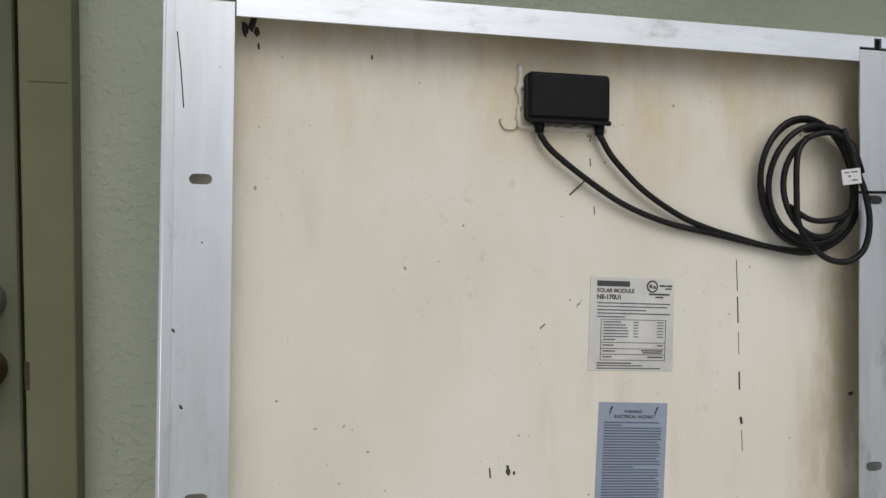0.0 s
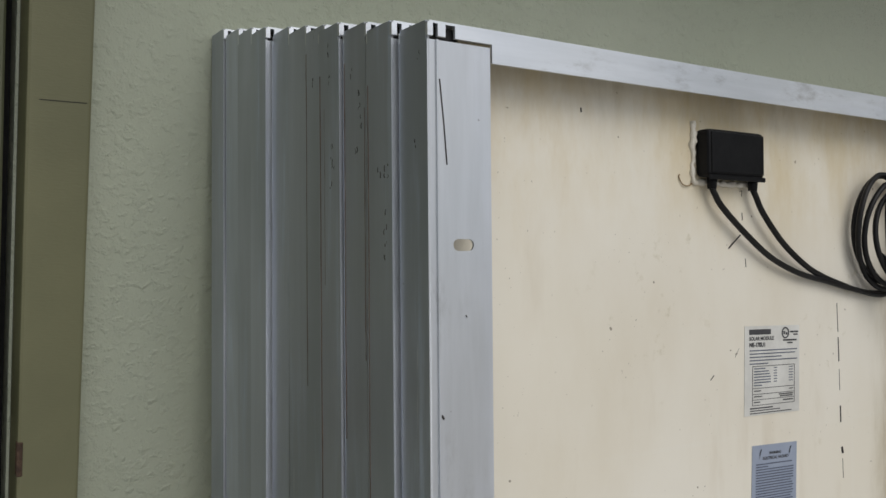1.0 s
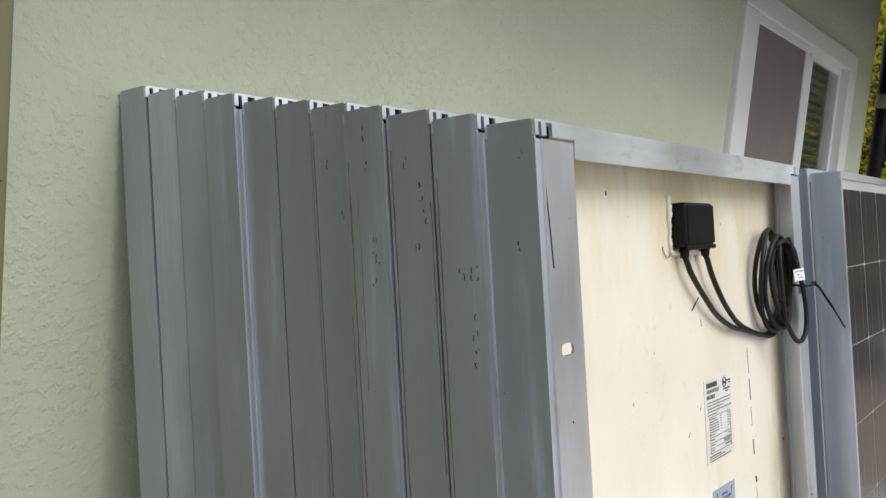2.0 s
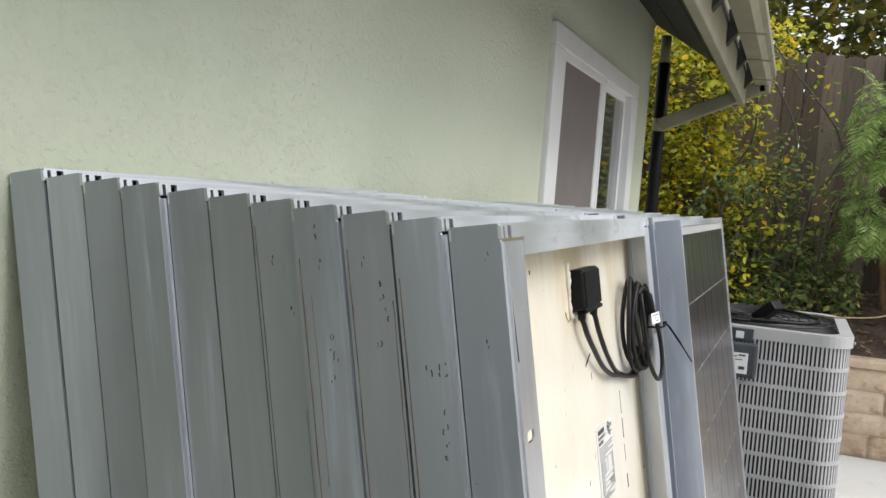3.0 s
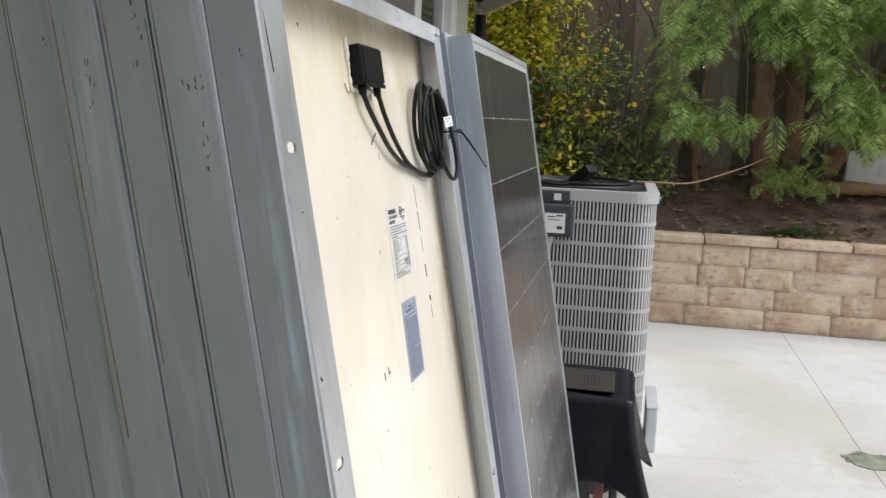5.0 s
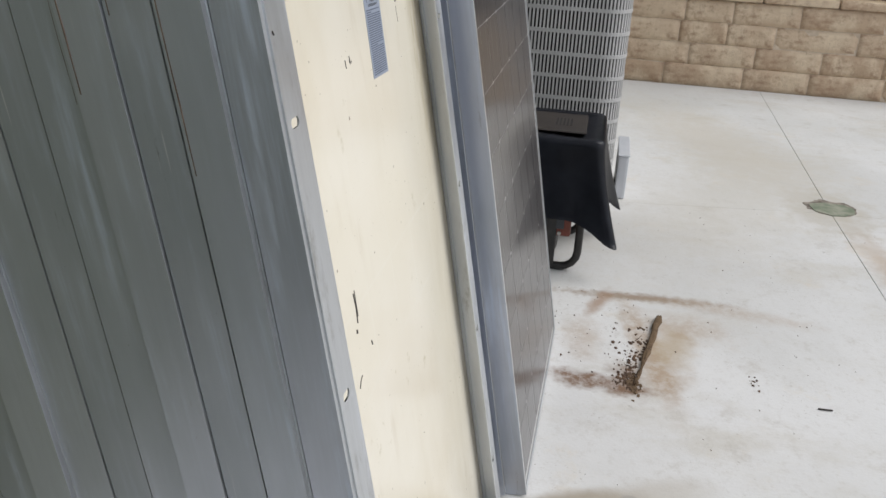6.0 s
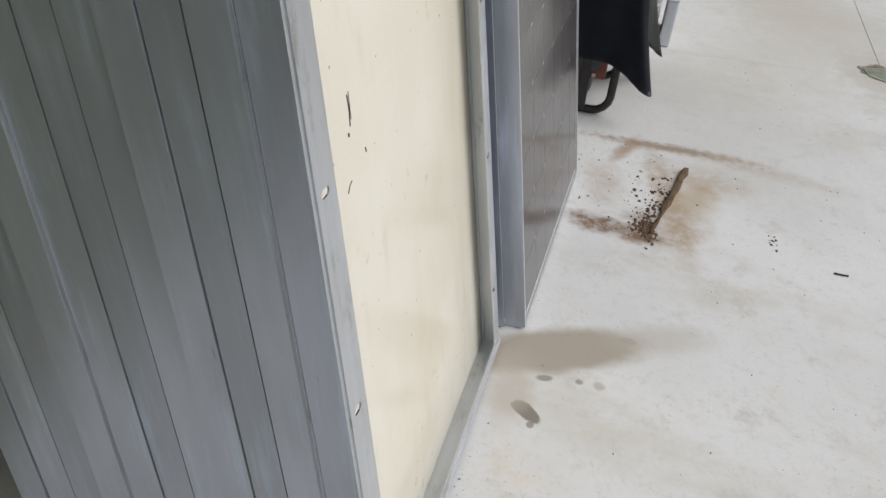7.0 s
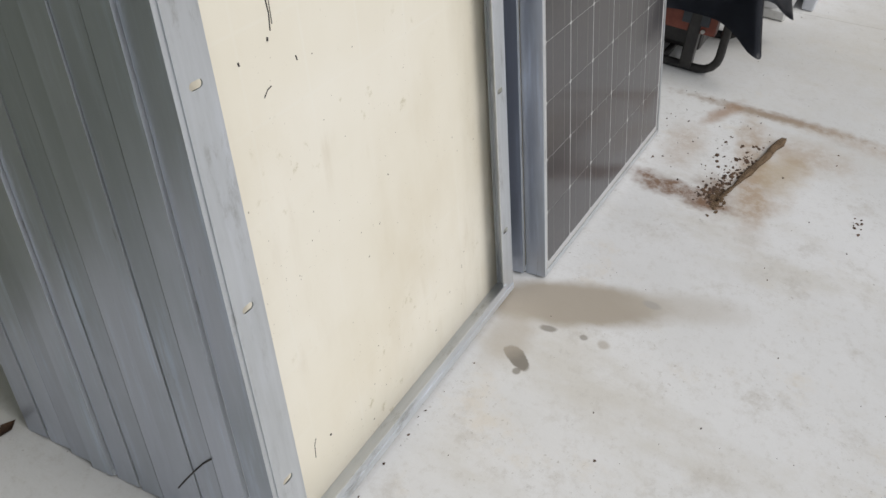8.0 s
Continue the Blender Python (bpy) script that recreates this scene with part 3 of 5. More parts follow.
# planting bed behind the retaining wall: it climbs to the fence
bm = bmesh.new()
NX, NY = 26, 70
grid = []
for i in range(NX + 1):
    for j in range(NY + 1):
        x, y = 5.93 + 6.0 * (i / NX) ** 1.6, -9 + 16 * j / NY
        z = 0.615 + min(max((x - 6.0) / 0.9, 0), 1) * 0.41 + max(x - 6.9, 0) * 0.05
        z += 0.05 * (noise.noise(Vector((x * 2.3, y * 2.3, 0))) + 0.5 * noise.noise(Vector((x * 7, y * 7, 3)))) * min(1, (x - 5.93) * 3)
        grid.append(bm.verts.new((x, y, z)))
for i in range(NX):
    for j in range(NY):
        k = i * (NY + 1) + j
        bm.faces.new((grid[k], grid[k + NY + 1], grid[k + NY + 2], grid[k + 1])).smooth = True
r = bmesh.ops.extrude_face_region(bm, geom=bm.faces[:])
for v in r["geom"]:
    if isinstance(v, bmesh.types.BMVert):
        v.co.z = -0.09
planting_bed = thing("planting_bed", bm, SOIL, "bare brown soil bed sloping up to the fence", "soil", kind="structure")

# ---- house ----
WALL_Y, WALL_T = 0.872, 0.15
WIN = (2.16, 3.80, 1.00, 2.187)
DOOR = (-1.17, -0.245, 0.0, 2.04)
bm = bmesh.new()
xs, zs = sorted({-5.0, DOOR[0], DOOR[1], WIN[0] + 0.03, WIN[1] - 0.03, 4.24}), sorted({-0.08, DOOR[3], WIN[2] + 0.03, WIN[3] - 0.03, 2.62})


def is_hole(x, z):
    return (DOOR[0] < x < DOOR[1] and z < DOOR[3]) or (WIN[0] < x < WIN[1] and WIN[2] < z < WIN[3])


for a, b in zip(xs, xs[1:]):
    for c, d in zip(zs, zs[1:]):
        if not is_hole((a + b) / 2, (c + d) / 2):
            add_box(bm, a, b, WALL_Y, WALL_Y + WALL_T, c, d)
bmesh.ops.remove_doubles(bm, verts=bm.verts, dist=0.0005)
seen = {}
for f in list(bm.faces):
    seen.setdefault(tuple(round(v, 3) for v in f.calc_center_median()), []).append(f)
bmesh.ops.delete(bm, geom=[f for fs in seen.values() if len(fs) > 1 for f in fs], context="FACES_ONLY")
wall_south = thing("wall_south", bm, STUCCO, "pale green stucco house wall with a rough trowelled finish", "wall", kind="structure")
wall_end = thing("wall_end", box_bm(4.09, 4.24, WALL_Y + WALL_T, 6.0, -0.08, 2.62), STUCCO, "pale green stucco end wall of the house", "wall", kind="structure")
wall_back = thing("wall_back", box_bm(-5.0, 4.09, 5.85, 6.0, -0.08, 2.62), STUCCO, "pale green stucco back wall of the house", "wall", kind="structure")
# Near-black colour on floor and ceiling stands for the unlit room behind the window.
house_floor = thing("floor", box_bm(-5.0, 4.09, WALL_Y + WALL_T, 5.85, -0.08, 0.02), UNLIT_ROOM, "near-black floor holding the shade of the unlit room", "floor", kind="structure")
house_ceiling = thing("ceiling", box_bm(-5.0, 4.09, WALL_Y + WALL_T, 5.85, 2.52, 2.60), UNLIT_ROOM, "near-black ceiling holding the shade of the unlit room", "ceiling", kind="structure")

# Unseen wall, added to darken the panel sides and the door corner.
added_wall_west = thing("added_wall_west", box_bm(-1.75, -1.60, -1.9, WALL_Y, -0.08, 1.22), WEST_GREY, "unseen plain grey-green wall added to darken the west side", "wall", kind="structure")

# window: white frame, a screened half and a clear half
window_1 = holder("window_1", "white vinyl sliding window with an insect screen on one half", "window", kind="structure")
x0, x1, z0, z1 = WIN
for nm, q in (("window_frame", (x0, x1, z1 - 0.075, z1)), ("window_frame", (x0, x1, z0, z0 + 0.075)), ("window_frame", (x0, x0 + 0.13, z0 + 0.075, z1 - 0.075)), ("window_frame", (x1 - 0.14, x1, z0 + 0.075, z1 - 0.075))):
    part(nm, box_bm(q[0], q[1], WALL_Y - 0.022, WALL_Y + 0.08, q[2], q[3], bevel=0.006, seg=2), WHITE_VINYL, window_1)


def sash(xa, xb, y, w):
    f = part("sash", box_bm(xa, xa + w, y, y + 0.03, z0 + 0.075, z1 - 0.075, bevel=0.003), WHITE_VINYL, window_1)
    part("stile", box_bm(xb - w, xb, y, y + 0.03, z0 + 0.075, z1 - 0.075, bevel=0.003), WHITE_VINYL, f)
    part("rail", box_bm(xa + w, xb - w, y, y + 0.03, z1 - 0.075 - w, z1 - 0.075, bevel=0.003), WHITE_VINYL, f)
    part("rail", box_bm(xa + w, xb - w, y, y + 0.03, z0 + 0.075, z0 + 0.075 + w, bevel=0.003), WHITE_VINYL, f)


sash(x0 + 0.13, 3.035, WALL_Y - 0.017, 0.03)
sash(2.975, x1 - 0.14, WALL_Y + 0.0145, 0.03)
part("meeting_stile", box_bm(2.942, 3.004, WALL_Y - 0.015, WALL_Y + 0.012, z0 + 0.106, z1 - 0.106, bevel=0.003), WHITE_VINYL, window_1)
part("insect_screen", box_bm(x0 + 0.16, 2.941, WALL_Y - 0.008, WALL_Y - 0.004, z0 + 0.105, z1 - 0.105), SCREEN, window_1, "taupe insect screen")
pane = part("pane", box_bm(3.005, x1 - 0.17, WALL_Y + 0.022, WALL_Y + 0.026, z0 + 0.105, z1 - 0.105), GLASS, window_1)
pane.visible_shadow = False
slat = as_mesh("blind_slat", box_bm(3.01, x1 - 0.172, -0.012, 0.012, -0.0008, 0.0008), BLIND)
for k in range(27):
    part("blind_slat", slat, None, window_1).matrix_basis = pose(0, WALL_Y + 0.075, z0 + 0.13 + 0.036 * k, -28, 0, 0)

# door with its casing
door_1 = holder("door_1", "closed dark green house door with worn knob and lock", "door", kind="structure")
part("door_leaf", box_bm(DOOR[0] + 0.012, -0.259, WALL_Y - 0.018, WALL_Y + 0.027, 0.012, DOOR[3] - 0.006, bevel=0.003), DOOR_GREEN, door_1)
for zc, rr, mt, lb in ((1.145, 0.030, NICKEL, "dull nickel deadbolt"), (1.035, 0.033, BRASS_WORN, "brown metal door knob")):
    bm = bmesh.new()
    prof = [(0.0, 0.034), (0.008, 0.034), (0.010, 0.016), (0.028, 0.014), (0.036, rr * 0.85), (0.050, rr), (0.062, rr * 0.8), (0.066, 0.002)]
    add_tube(bm, [(-0.312, WALL_Y - 0.018 - d, zc) for d, _ in prof], [q for _, q in prof], 18)
    part("door_knob" if zc < 1.1 else "deadbolt", bm, mt, door_1, lb)
part("strike_plate", box_bm(-0.2425, -0.2355, 0.7985, 0.812, 1.015, 1.06, bevel=0.001), RUST, door_1, "rusty strike plate")
trim = holder("trim", "olive painted wooden door casing", "trim", kind="structure")
part("casing", box_bm(-0.242, -0.168, 0.800, 0.871, -0.0, 2.12, bevel=0.004, seg=2), OLIVE, trim)
part("paint_crack", box_bm(-0.228, -0.174, 0.7996, 0.8003, 1.4855, 1.4865), SLOT_DARK, trim)
part("casing", box_bm(-1.25, -1.174, 0.800, 0.868, 0.0, 2.12, bevel=0.004, seg=2), OLIVE, trim)
part("casing", box_bm(-1.174, -0.242, 0.800, 0.868, 2.035, 2.12, bevel=0.004, seg=2), OLIVE, trim)
# Added strip, coloured near-black as the shade in the door gap.
part("door_gap_shade", box_bm(-0.30, -0.2455, 0.915, 1.010, 0.0, 2.034), SLOT_DARK, trim, "near-black strip standing for shade in the door gap")

# eave: soffit boards, fascia, gutter, downspout
eave = holder("eave", "open eave with dark green soffit boards, tan fascia and gutter", "eave", kind="structure")


def sloped(xa, xb, ya, yb, t, bevel=0.0):
    """A board under the roof between two distances from the wall line."""
    zz = lambda y: 2.575 + (y - 0.85) * 0.62
    bm = bmesh.new()
    lo = [bm.verts.new((x, y, zz(y))) for x, y in ((xa, ya), (xb, ya), (xb, yb), (xa, yb))]
    hi = [bm.verts.new((v.co.x, v.co.y, v.co.z + t)) for v in lo]
    bm.faces.new(lo[::-1]), bm.faces.new(hi)
    for k in range(4):
        bm.faces.new((lo[k], lo[(k + 1) % 4], hi[(k + 1) % 4], hi[k]))
    return bm


ye = 0.395
n_boards = 3
for k in range(n_boards):
    part("soffit_board", sloped(-5.0, 4.36, ye + 0.164 * k + 0.006, ye + 0.164 * (k + 1), 0.02), EAVE_DARK, eave)
part("roof_deck", sloped(-5.2, 4.40, 0.36, 3.4, 0.02), ROOF_DARK, eave).location.z = 0.024
part("fascia", box_bm(-5.0, 4.22, 0.365, 0.398, 2.15, 2.36, bevel=0.003), EAVE_TAN, eave, "tan painted fascia board")
bm = bmesh.new()
prof = [(0.325, 2.345), (0.325, 2.262), (0.262, 2.262), (0.245, 2.30), (0.228, 2.315), (0.228, 2.352), (0.240, 2.352), (0.240, 2.322), (0.256, 2.306), (0.268, 2.272), (0.315, 2.272), (0.315, 2.345)]
ends = [[bm.verts.new((x, y, z)) for y, z in prof] for x in (-5.0, 4.30)]
for k in range(len(prof)):
    j = (k + 1) % len(prof)
    bm.faces.new((ends[0][k], ends[0][j], ends[1][j], ends[1][k]))
bm.faces.new(ends[0][::-1])
gutter = part("gutter", bm, EAVE_TAN, eave, "tan painted metal gutter")
part("gutter_end", box_bm(4.298, 4.302, 0.228, 0.325, 2.262, 2.35), EAVE_TAN, gutter)
for k in range(12):
    xb = 4.02 - 0.62 * k
    bm = bmesh.new()
    tri = [[bm.verts.new((xb + dx, y, z)) for y, z in ((0.3645, 2.215), (0.3265, 2.262), (0.3265, 2.335), (0.3645, 2.345))] for dx in (-0.03, 0.03)]
    bm.faces.new(tri[0]), bm.faces.new(tri[1][::-1])
    for q in range(4):
        bm.faces.new((tri[0][q], tri[0][(q + 1) % 4], tri[1][(q + 1) % 4], tri[1][q]))
    part("wedge", bm, EAVE_DARK, gutter)
    part("strap", box_bm(xb - 0.016, xb + 0.016, 0.224, 0.328, 2.2585, 2.2615), EAVE_TAN, gutter)

downspout = holder("downspout", "tan downspout elbow crossing under the eave to the wall", "downspout")
bm = bmesh.new()
a, b = Vector((4.27, 0.275, 2.265)), Vector((4.27, 0.80, 2.035))
d = (b - a).normalized()
nrm = Vector((1, 0, 0)).cross(d).normalized()
q = [[bm.verts.new(p + Vector((sx * 0.035, 0, 0)) + nrm * sn * 0.034) for sx, sn in ((-1, -1), (1, -1), (1, 1), (-1, 1))] for p in (a, b)]
for k in range(4):
    bm.faces.new((q[0][k], q[0][(k + 1) % 4], q[1][(k + 1) % 4], q[1][k]))
bm.faces.new(q[0][::-1]), bm.faces.new(q[1])
bmesh.ops.bevel(bm, geom=bm.edges[:], offset=0.006, segments=2, affect="EDGES")
part("elbow_pipe", bm, EAVE_TAN, downspout)
part("outlet", box_bm(4.235, 4.305, 0.248, 0.305, 2.225, 2.30, bevel=0.006), EAVE_TAN, downspout)
part("end_collar", tube_bm([(4.27, 0.808, 2.00), (4.27, 0.808, 2.07)], 0.034, 14), EAVE_TAN, downspout)

wall_pipe = holder("wall_pipe", "black wrapped vertical pipe at the corner of the house", "pipe")
part("wrapped_pipe", tube_bm([(4.272, 0.808, z) for z in (0.0, 0.6, 1.2, 1.8, 2.37)], [0.034, 0.033, 0.035, 0.033, 0.036], 14), BLACK_PLASTIC, wall_pipe, "black wrapped lower pipe")
part("upper_pipe", tube_bm([(4.272, 0.808, 2.36), (4.272, 0.808, 2.52)], 0.028, 14), EAVE_TAN, wall_pipe, "tan upper pipe")

# ---- solar panels ----
PW, PH, PT = 0.830, 1.602, 0.0477
LEAN = 10.2
FLL, FLR, FLT = 0.067, 0.047, 0.017
SHEET = 0.039


def flat(bm, u0, u1, w0, w1, v0, v1, bevel=0.0):
    return add_box(bm, u0, u1, w0, w1, v0, v1, bevel)


def slotted_plate(bm, u0, u1, w0, w1, v0, v1, slots):
    """A flange with real slots through it: slots are (u, v, half width, half height)."""
    slots = sorted(slots, key=lambda s: s[1])
    v = v0
    for su, sv, hw, hh in slots:
        add_box(bm, u0, u1, w0, w1, v, sv - hh)
        n = 7
        for side in (-1, 1):
            edge = u0 if side < 0 else u1
            arc = [(su + side * (hw - hh) + side * hh * math.cos(t), sv + hh * math.sin(t)) for t in [math.pi / 2 - math.pi * k / n for k in range(n + 1)]]
            poly = [(edge, sv + hh), (su, sv + hh)] + arc + [(su, sv - hh), (edge, sv - hh)]
            clean = [poly[0]]
            for p in poly[1:]:
                if (p[0] - clean[-1][0]) ** 2 + (p[1] - clean[-1][1]) ** 2 > 1e-9:
                    clean.append(p)
            f = [bm.verts.new((a, w0, c)) for a, c in clean]
            g = [bm.verts.new((a, w1, c)) for a, c in clean]
            bm.faces.new(f), bm.faces.new(g[::-1])
            for k in range(len(f)):
                j = (k + 1) % len(f)
                bm.faces.new((f[k], f[j], g[j], g[k]))
        v = sv + hh
    add_box(bm, u0, u1, w0, w1, v, v1)


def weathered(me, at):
    """Gives the outer web of a rail its weathered, shade-toned surface."""
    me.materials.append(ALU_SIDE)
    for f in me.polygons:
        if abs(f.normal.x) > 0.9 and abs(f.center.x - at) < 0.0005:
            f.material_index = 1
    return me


def rail_meshes():
    """The meshes of a panel's frame, shared by all panels."""
    out = {}
    t = 0.0022
    slots = [(0.0365, z, 0.011, 0.0052) for z in (1.4085, 1.0965, 0.7845, 0.4775, 0.163)]
    bm = bmesh.new()
    add_box(bm, 0, t, t, PT - t, 0.0, PH)
    slotted_plate(bm, 0.0, FLL, 0, t, 0.0, PH - 0.0165, slots)
    add_box(bm, 0, 0.010, PT - t, PT, 0.0, PH - 0.012)
    add_box(bm, t, 0.012, SHEET - 0.007, SHEET - 0.0055, 0.012, PH - 0.016)
    add_box(bm, 0.0085, 0.0105, -0.0022, 0.0, 0.0, PH - 0.0165)
    add_tube(bm, [(0.0016, 0.0014, 0.001), (0.0016, 0.0014, PH - 0.001)], 0.0015, 8)
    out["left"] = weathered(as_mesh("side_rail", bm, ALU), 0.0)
    bm = bmesh.new()
    add_box(bm, PW - t, PW, t, PT - t, 0.0, PH)
    slotted_plate(bm, PW - FLR, PW, 0, t, 0.0, PH - 0.0165, [(PW - 0.028, s[1], s[2], s[3]) for s in slots])
    add_box(bm, PW - 0.010, PW, PT - t, PT, 0.0, PH - 0.012)
    add_box(bm, PW - 0.012, PW - t, SHEET - 0.007, SHEET - 0.0055, 0.012, PH - 0.016)
    add_tube(bm, [(PW - 0.0016, 0.0014, 0.001), (PW - 0.0016, 0.0014, PH - 0.001)], 0.0015, 8)
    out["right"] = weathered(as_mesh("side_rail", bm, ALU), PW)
    bm = bmesh.new()
    add_box(bm, t + 0.0002, PW - t - 0.0002, 0.0, PT, PH - 0.0022, PH)
    # face band of the head rail, with its two screw slots left open at each end
    for ua, ub in ((0.0, 0.0055), (0.0105, 0.0185), (0.0285, PW - 0.0285), (PW - 0.0185, PW - 0.0105), (PW - 0.0055, PW)):
        add_box(bm, ua, ub, -0.0012, t, PH - 0.0135, PH - 0.0022)
    add_box(bm, FLL + 0.0015, PW - FLR - 0.0015, -0.0012, t - 0.0012, PH - 0.0135 - FLT, PH - 0.0135)
    add_box(bm, 0, PW, PT - t, PT, PH - 0.012, PH - 0.0022)
    out["top"] = as_mesh("head_rail", bm, LIT_ALU_ACROSS)
    bm = bmesh.new()
    add_box(bm, 0.0025, PW - 0.0025, -0.0012, PT, 0.0, t)
    add_box(bm, 0.0025, PW - 0.0025, -0.0030, -0.0010, 0.0, 0.0135)
    add_box(bm, FLL - 0.012, PW - FLR + 0.012, -0.0016, 0.0010, 0.0125, 0.0305)
    add_box(bm, 0.011, PW - 0.011, PT - t, PT, t, 0.012)
    out["foot"] = as_mesh("foot_rail", bm, LIT_ALU_ACROSS)
    # Near-black blocks that paint the shade inside the open screw slots.
    out["shade_left"] = as_mesh("corner_key", box_bm(0.003, 0.036, 0.006, 0.02, PH - 0.0135, PH - 0.004), SLOT_DARK)
    out["shade_right"] = as_mesh("corner_key", box_bm(PW - 0.036, PW - 0.003, 0.006, 0.02, PH - 0.0135, PH - 0.004), SLOT_DARK)
    out["sheet"] = as_mesh("backsheet", box_bm(0.0024, PW - 0.0024, SHEET, PT - 0.0030, 0.0026, PH - 0.0026), BACKSHEET)
    return out


RAILS = rail_meshes()


def solar_panel(label, m):
    p = holder("solar_panel", label, "solar panel", "stacked solar panels", m=m)
    for key, nm in (("left", "side_rail"), ("right", "side_rail"), ("top", "head_rail"), ("foot", "foot_rail"), ("shade_left", "corner_key"), ("shade_right", "corner_key"), ("sheet", "backsheet")):
        part(nm, RAILS[key], None, p)
    return p


LIFT = PT * math.sin(radians(LEAN))
rear_label = "used solar panel with dull aluminium frame leaning in a stack"
# sideways place of each panel's foot and head, front to back
STACK_FOOT = (0.0, -0.007, -0.006, -0.008, -0.004, -0.004, -0.007, -0.013, -0.010, -0.009, -0.012)
STACK_HEAD = (0.0, -0.005, -0.004, -0.007, 0.001, 0.003, 0.005, -0.002, 0.0, 0.002, 0.0)
# loose gaps that open between some of the panels
STACK_SLACK = (0.0, 0.002, 0.002, 0.002, 0.001, 0.0005, 0.0005, 0.0025, 0.0025, 0.003, 0.003)
panels = []
for k, (foot, head) in enumerate(zip(STACK_FOOT, STACK_HEAD)):
    lbl = "used solar panel with cream backsheet, junction box and coiled cable, leaning" if k == 0 else rear_label
    panels.append(solar_panel(lbl, pose(foot, 0.02 + 0.0504 * k + STACK_SLACK[k], LIFT, -LEAN - 0.035 * k, math.degrees((head - foot) / PH), 0) @ Matrix.Diagonal((1, 1, 1 + 0.0011 * k, 1))))
front = panels[0]

# second stack: the glass faces out
for k in range(11):
    lbl = "used solar panel showing dark cells under glass, leaning beside the others" if k == 0 else rear_label
    x = (0.903, 0.888, 0.893, 0.884, 0.890, 0.887, 0.893, 0.885, 0.89, 0.894, 0.888)[k]
    y = -0.027 + (0.0, 0.048, 0.097, 0.144, 0.193, 0.240, 0.288, 0.336, 0.384, 0.432, 0.480)[k]
    turn = -0.75 if k < 2 else 0.0
    m = pose(x, y, LIFT, -LEAN, 0, turn) @ pose(PW, PT, 0, 0, 0, 180)
    p = solar_panel(lbl, m)
    if k == 0:
        glass_panel = p

# cells under the glass of the outer panel
cell_bed = part("cell_bed", box_bm(0.0104, PW - 0.0104, PT - 0.00298, PT - 0.0028, 0.0124, PH - 0.0124), CELL_BED, glass_panel)
bm = bmesh.new()
h, cch = 0.0638, 0.004
ring = [(-h + cch, -h), (h - cch, -h), (h, -h + cch), (h, h - cch), (h - cch, h), (-h + cch, h), (-h, h - cch), (-h, -h + cch)]
va, vb = [bm.verts.new((u, 0, v)) for u, v in ring], [bm.verts.new((u, 0.0004, v)) for u, v in ring]
bm.faces.new(vb), bm.faces.new(va[::-1])
for k in range(8):
    bm.faces.new((va[k], va[(k + 1) % 8], vb[(k + 1) % 8], vb[k]))
cell_mesh = as_mesh("cell", bm, CELL)
CU, CV = (PW - 0.040) / 6, (PH - 0.056) / 12
for i in range(6):
    for j in range(12):
        part("cell", cell_mesh, None, cell_bed).location = (0.020 + CU * (i + 0.5), PT - 0.0027, 0.028 + CV * (j + 0.5))
bar_mesh = as_mesh("busbar", box_bm(-0.0005, 0.0005, 0, 0.0001, 0.03, PH - 0.03), BUSBAR)
for i in range(12):
    part("busbar", bar_mesh, None, cell_bed).location = (0.020 + CU * (i // 2 + (0.27 if i % 2 else 0.73)), PT - 0.0023, 0)

# ---- what hangs on the front panel ----
jbox = part("junction_box", box_bm(0.380, 0.4765, 0.018, SHEET, 1.487, 1.5405, bevel=0.0065, seg=4), BLACK_PLASTIC, front, "black plastic junction box")
part("lid_lip", box_bm(0.3795, 0.4770, 0.0170, 0.0205, 1.4835, 1.489, bevel=0.0012), BLACK_PLASTIC, jbox)
part("lid_edge", box_bm(0.3835, 0.4730, 0.0166, 0.0190, 1.491, 1.537, bevel=0.001, seg=2), BLACK_PLASTIC, jbox)
for u in (0.396, 0.467):
    part("gland", tube_bm([(u, 0.028, 1.489), (u, 0.0285, 1.474)], [0.0062, 0.0052], 12), BLACK_PLASTIC, jbox)
rnd = random.Random(5)
path = [(0.3765 + rnd.uniform(-0.003, 0.001), SHEET - 0.001, 1.550 - 0.0045 * k) for k in range(16)] + [(0.3775 + 0.006 * k, SHEET - 0.001, 1.4815 + rnd.uniform(-0.001, 0.001)) for k in range(18)]
part("sealant_bead", tube_bm(path, [0.0034 + rnd.uniform(-0.0012, 0.0016) for _ in path], 8), SEALANT, front, "uneven off-white sealant bead")
part("sealant_string", tube_bm(smooth_path([(0.377, SHEET - 0.001, 1.4825), (0.368, SHEET - 0.002, 1.477), (0.358, SHEET - 0.002, 1.478), (0.353, SHEET - 0.001, 1.486), (0.3545, SHEET - 0.001, 1.489)]), 0.0007, 6), TWINE, front, "thin dried sealant string")

A = [(0.396, 0.0285, 1.476), (0.399, 0.027, 1.468), (0.412, 0.027, 1.453), (0.449, 0.0275, 1.426), (0.498, 0.029, 1.397), (0.554, 0.030, 1.377), (0.612, 0.031, 1.366), (0.672, 0.030, 1.354), (0.735, 0.028, 1.346), (0.775, 0.022, 1.365), (0.792, 0.016, 1.40), (0.788, 0.012, 1.455), (0.762, 0.014, 1.492), (0.722, 0.018, 1.49)]
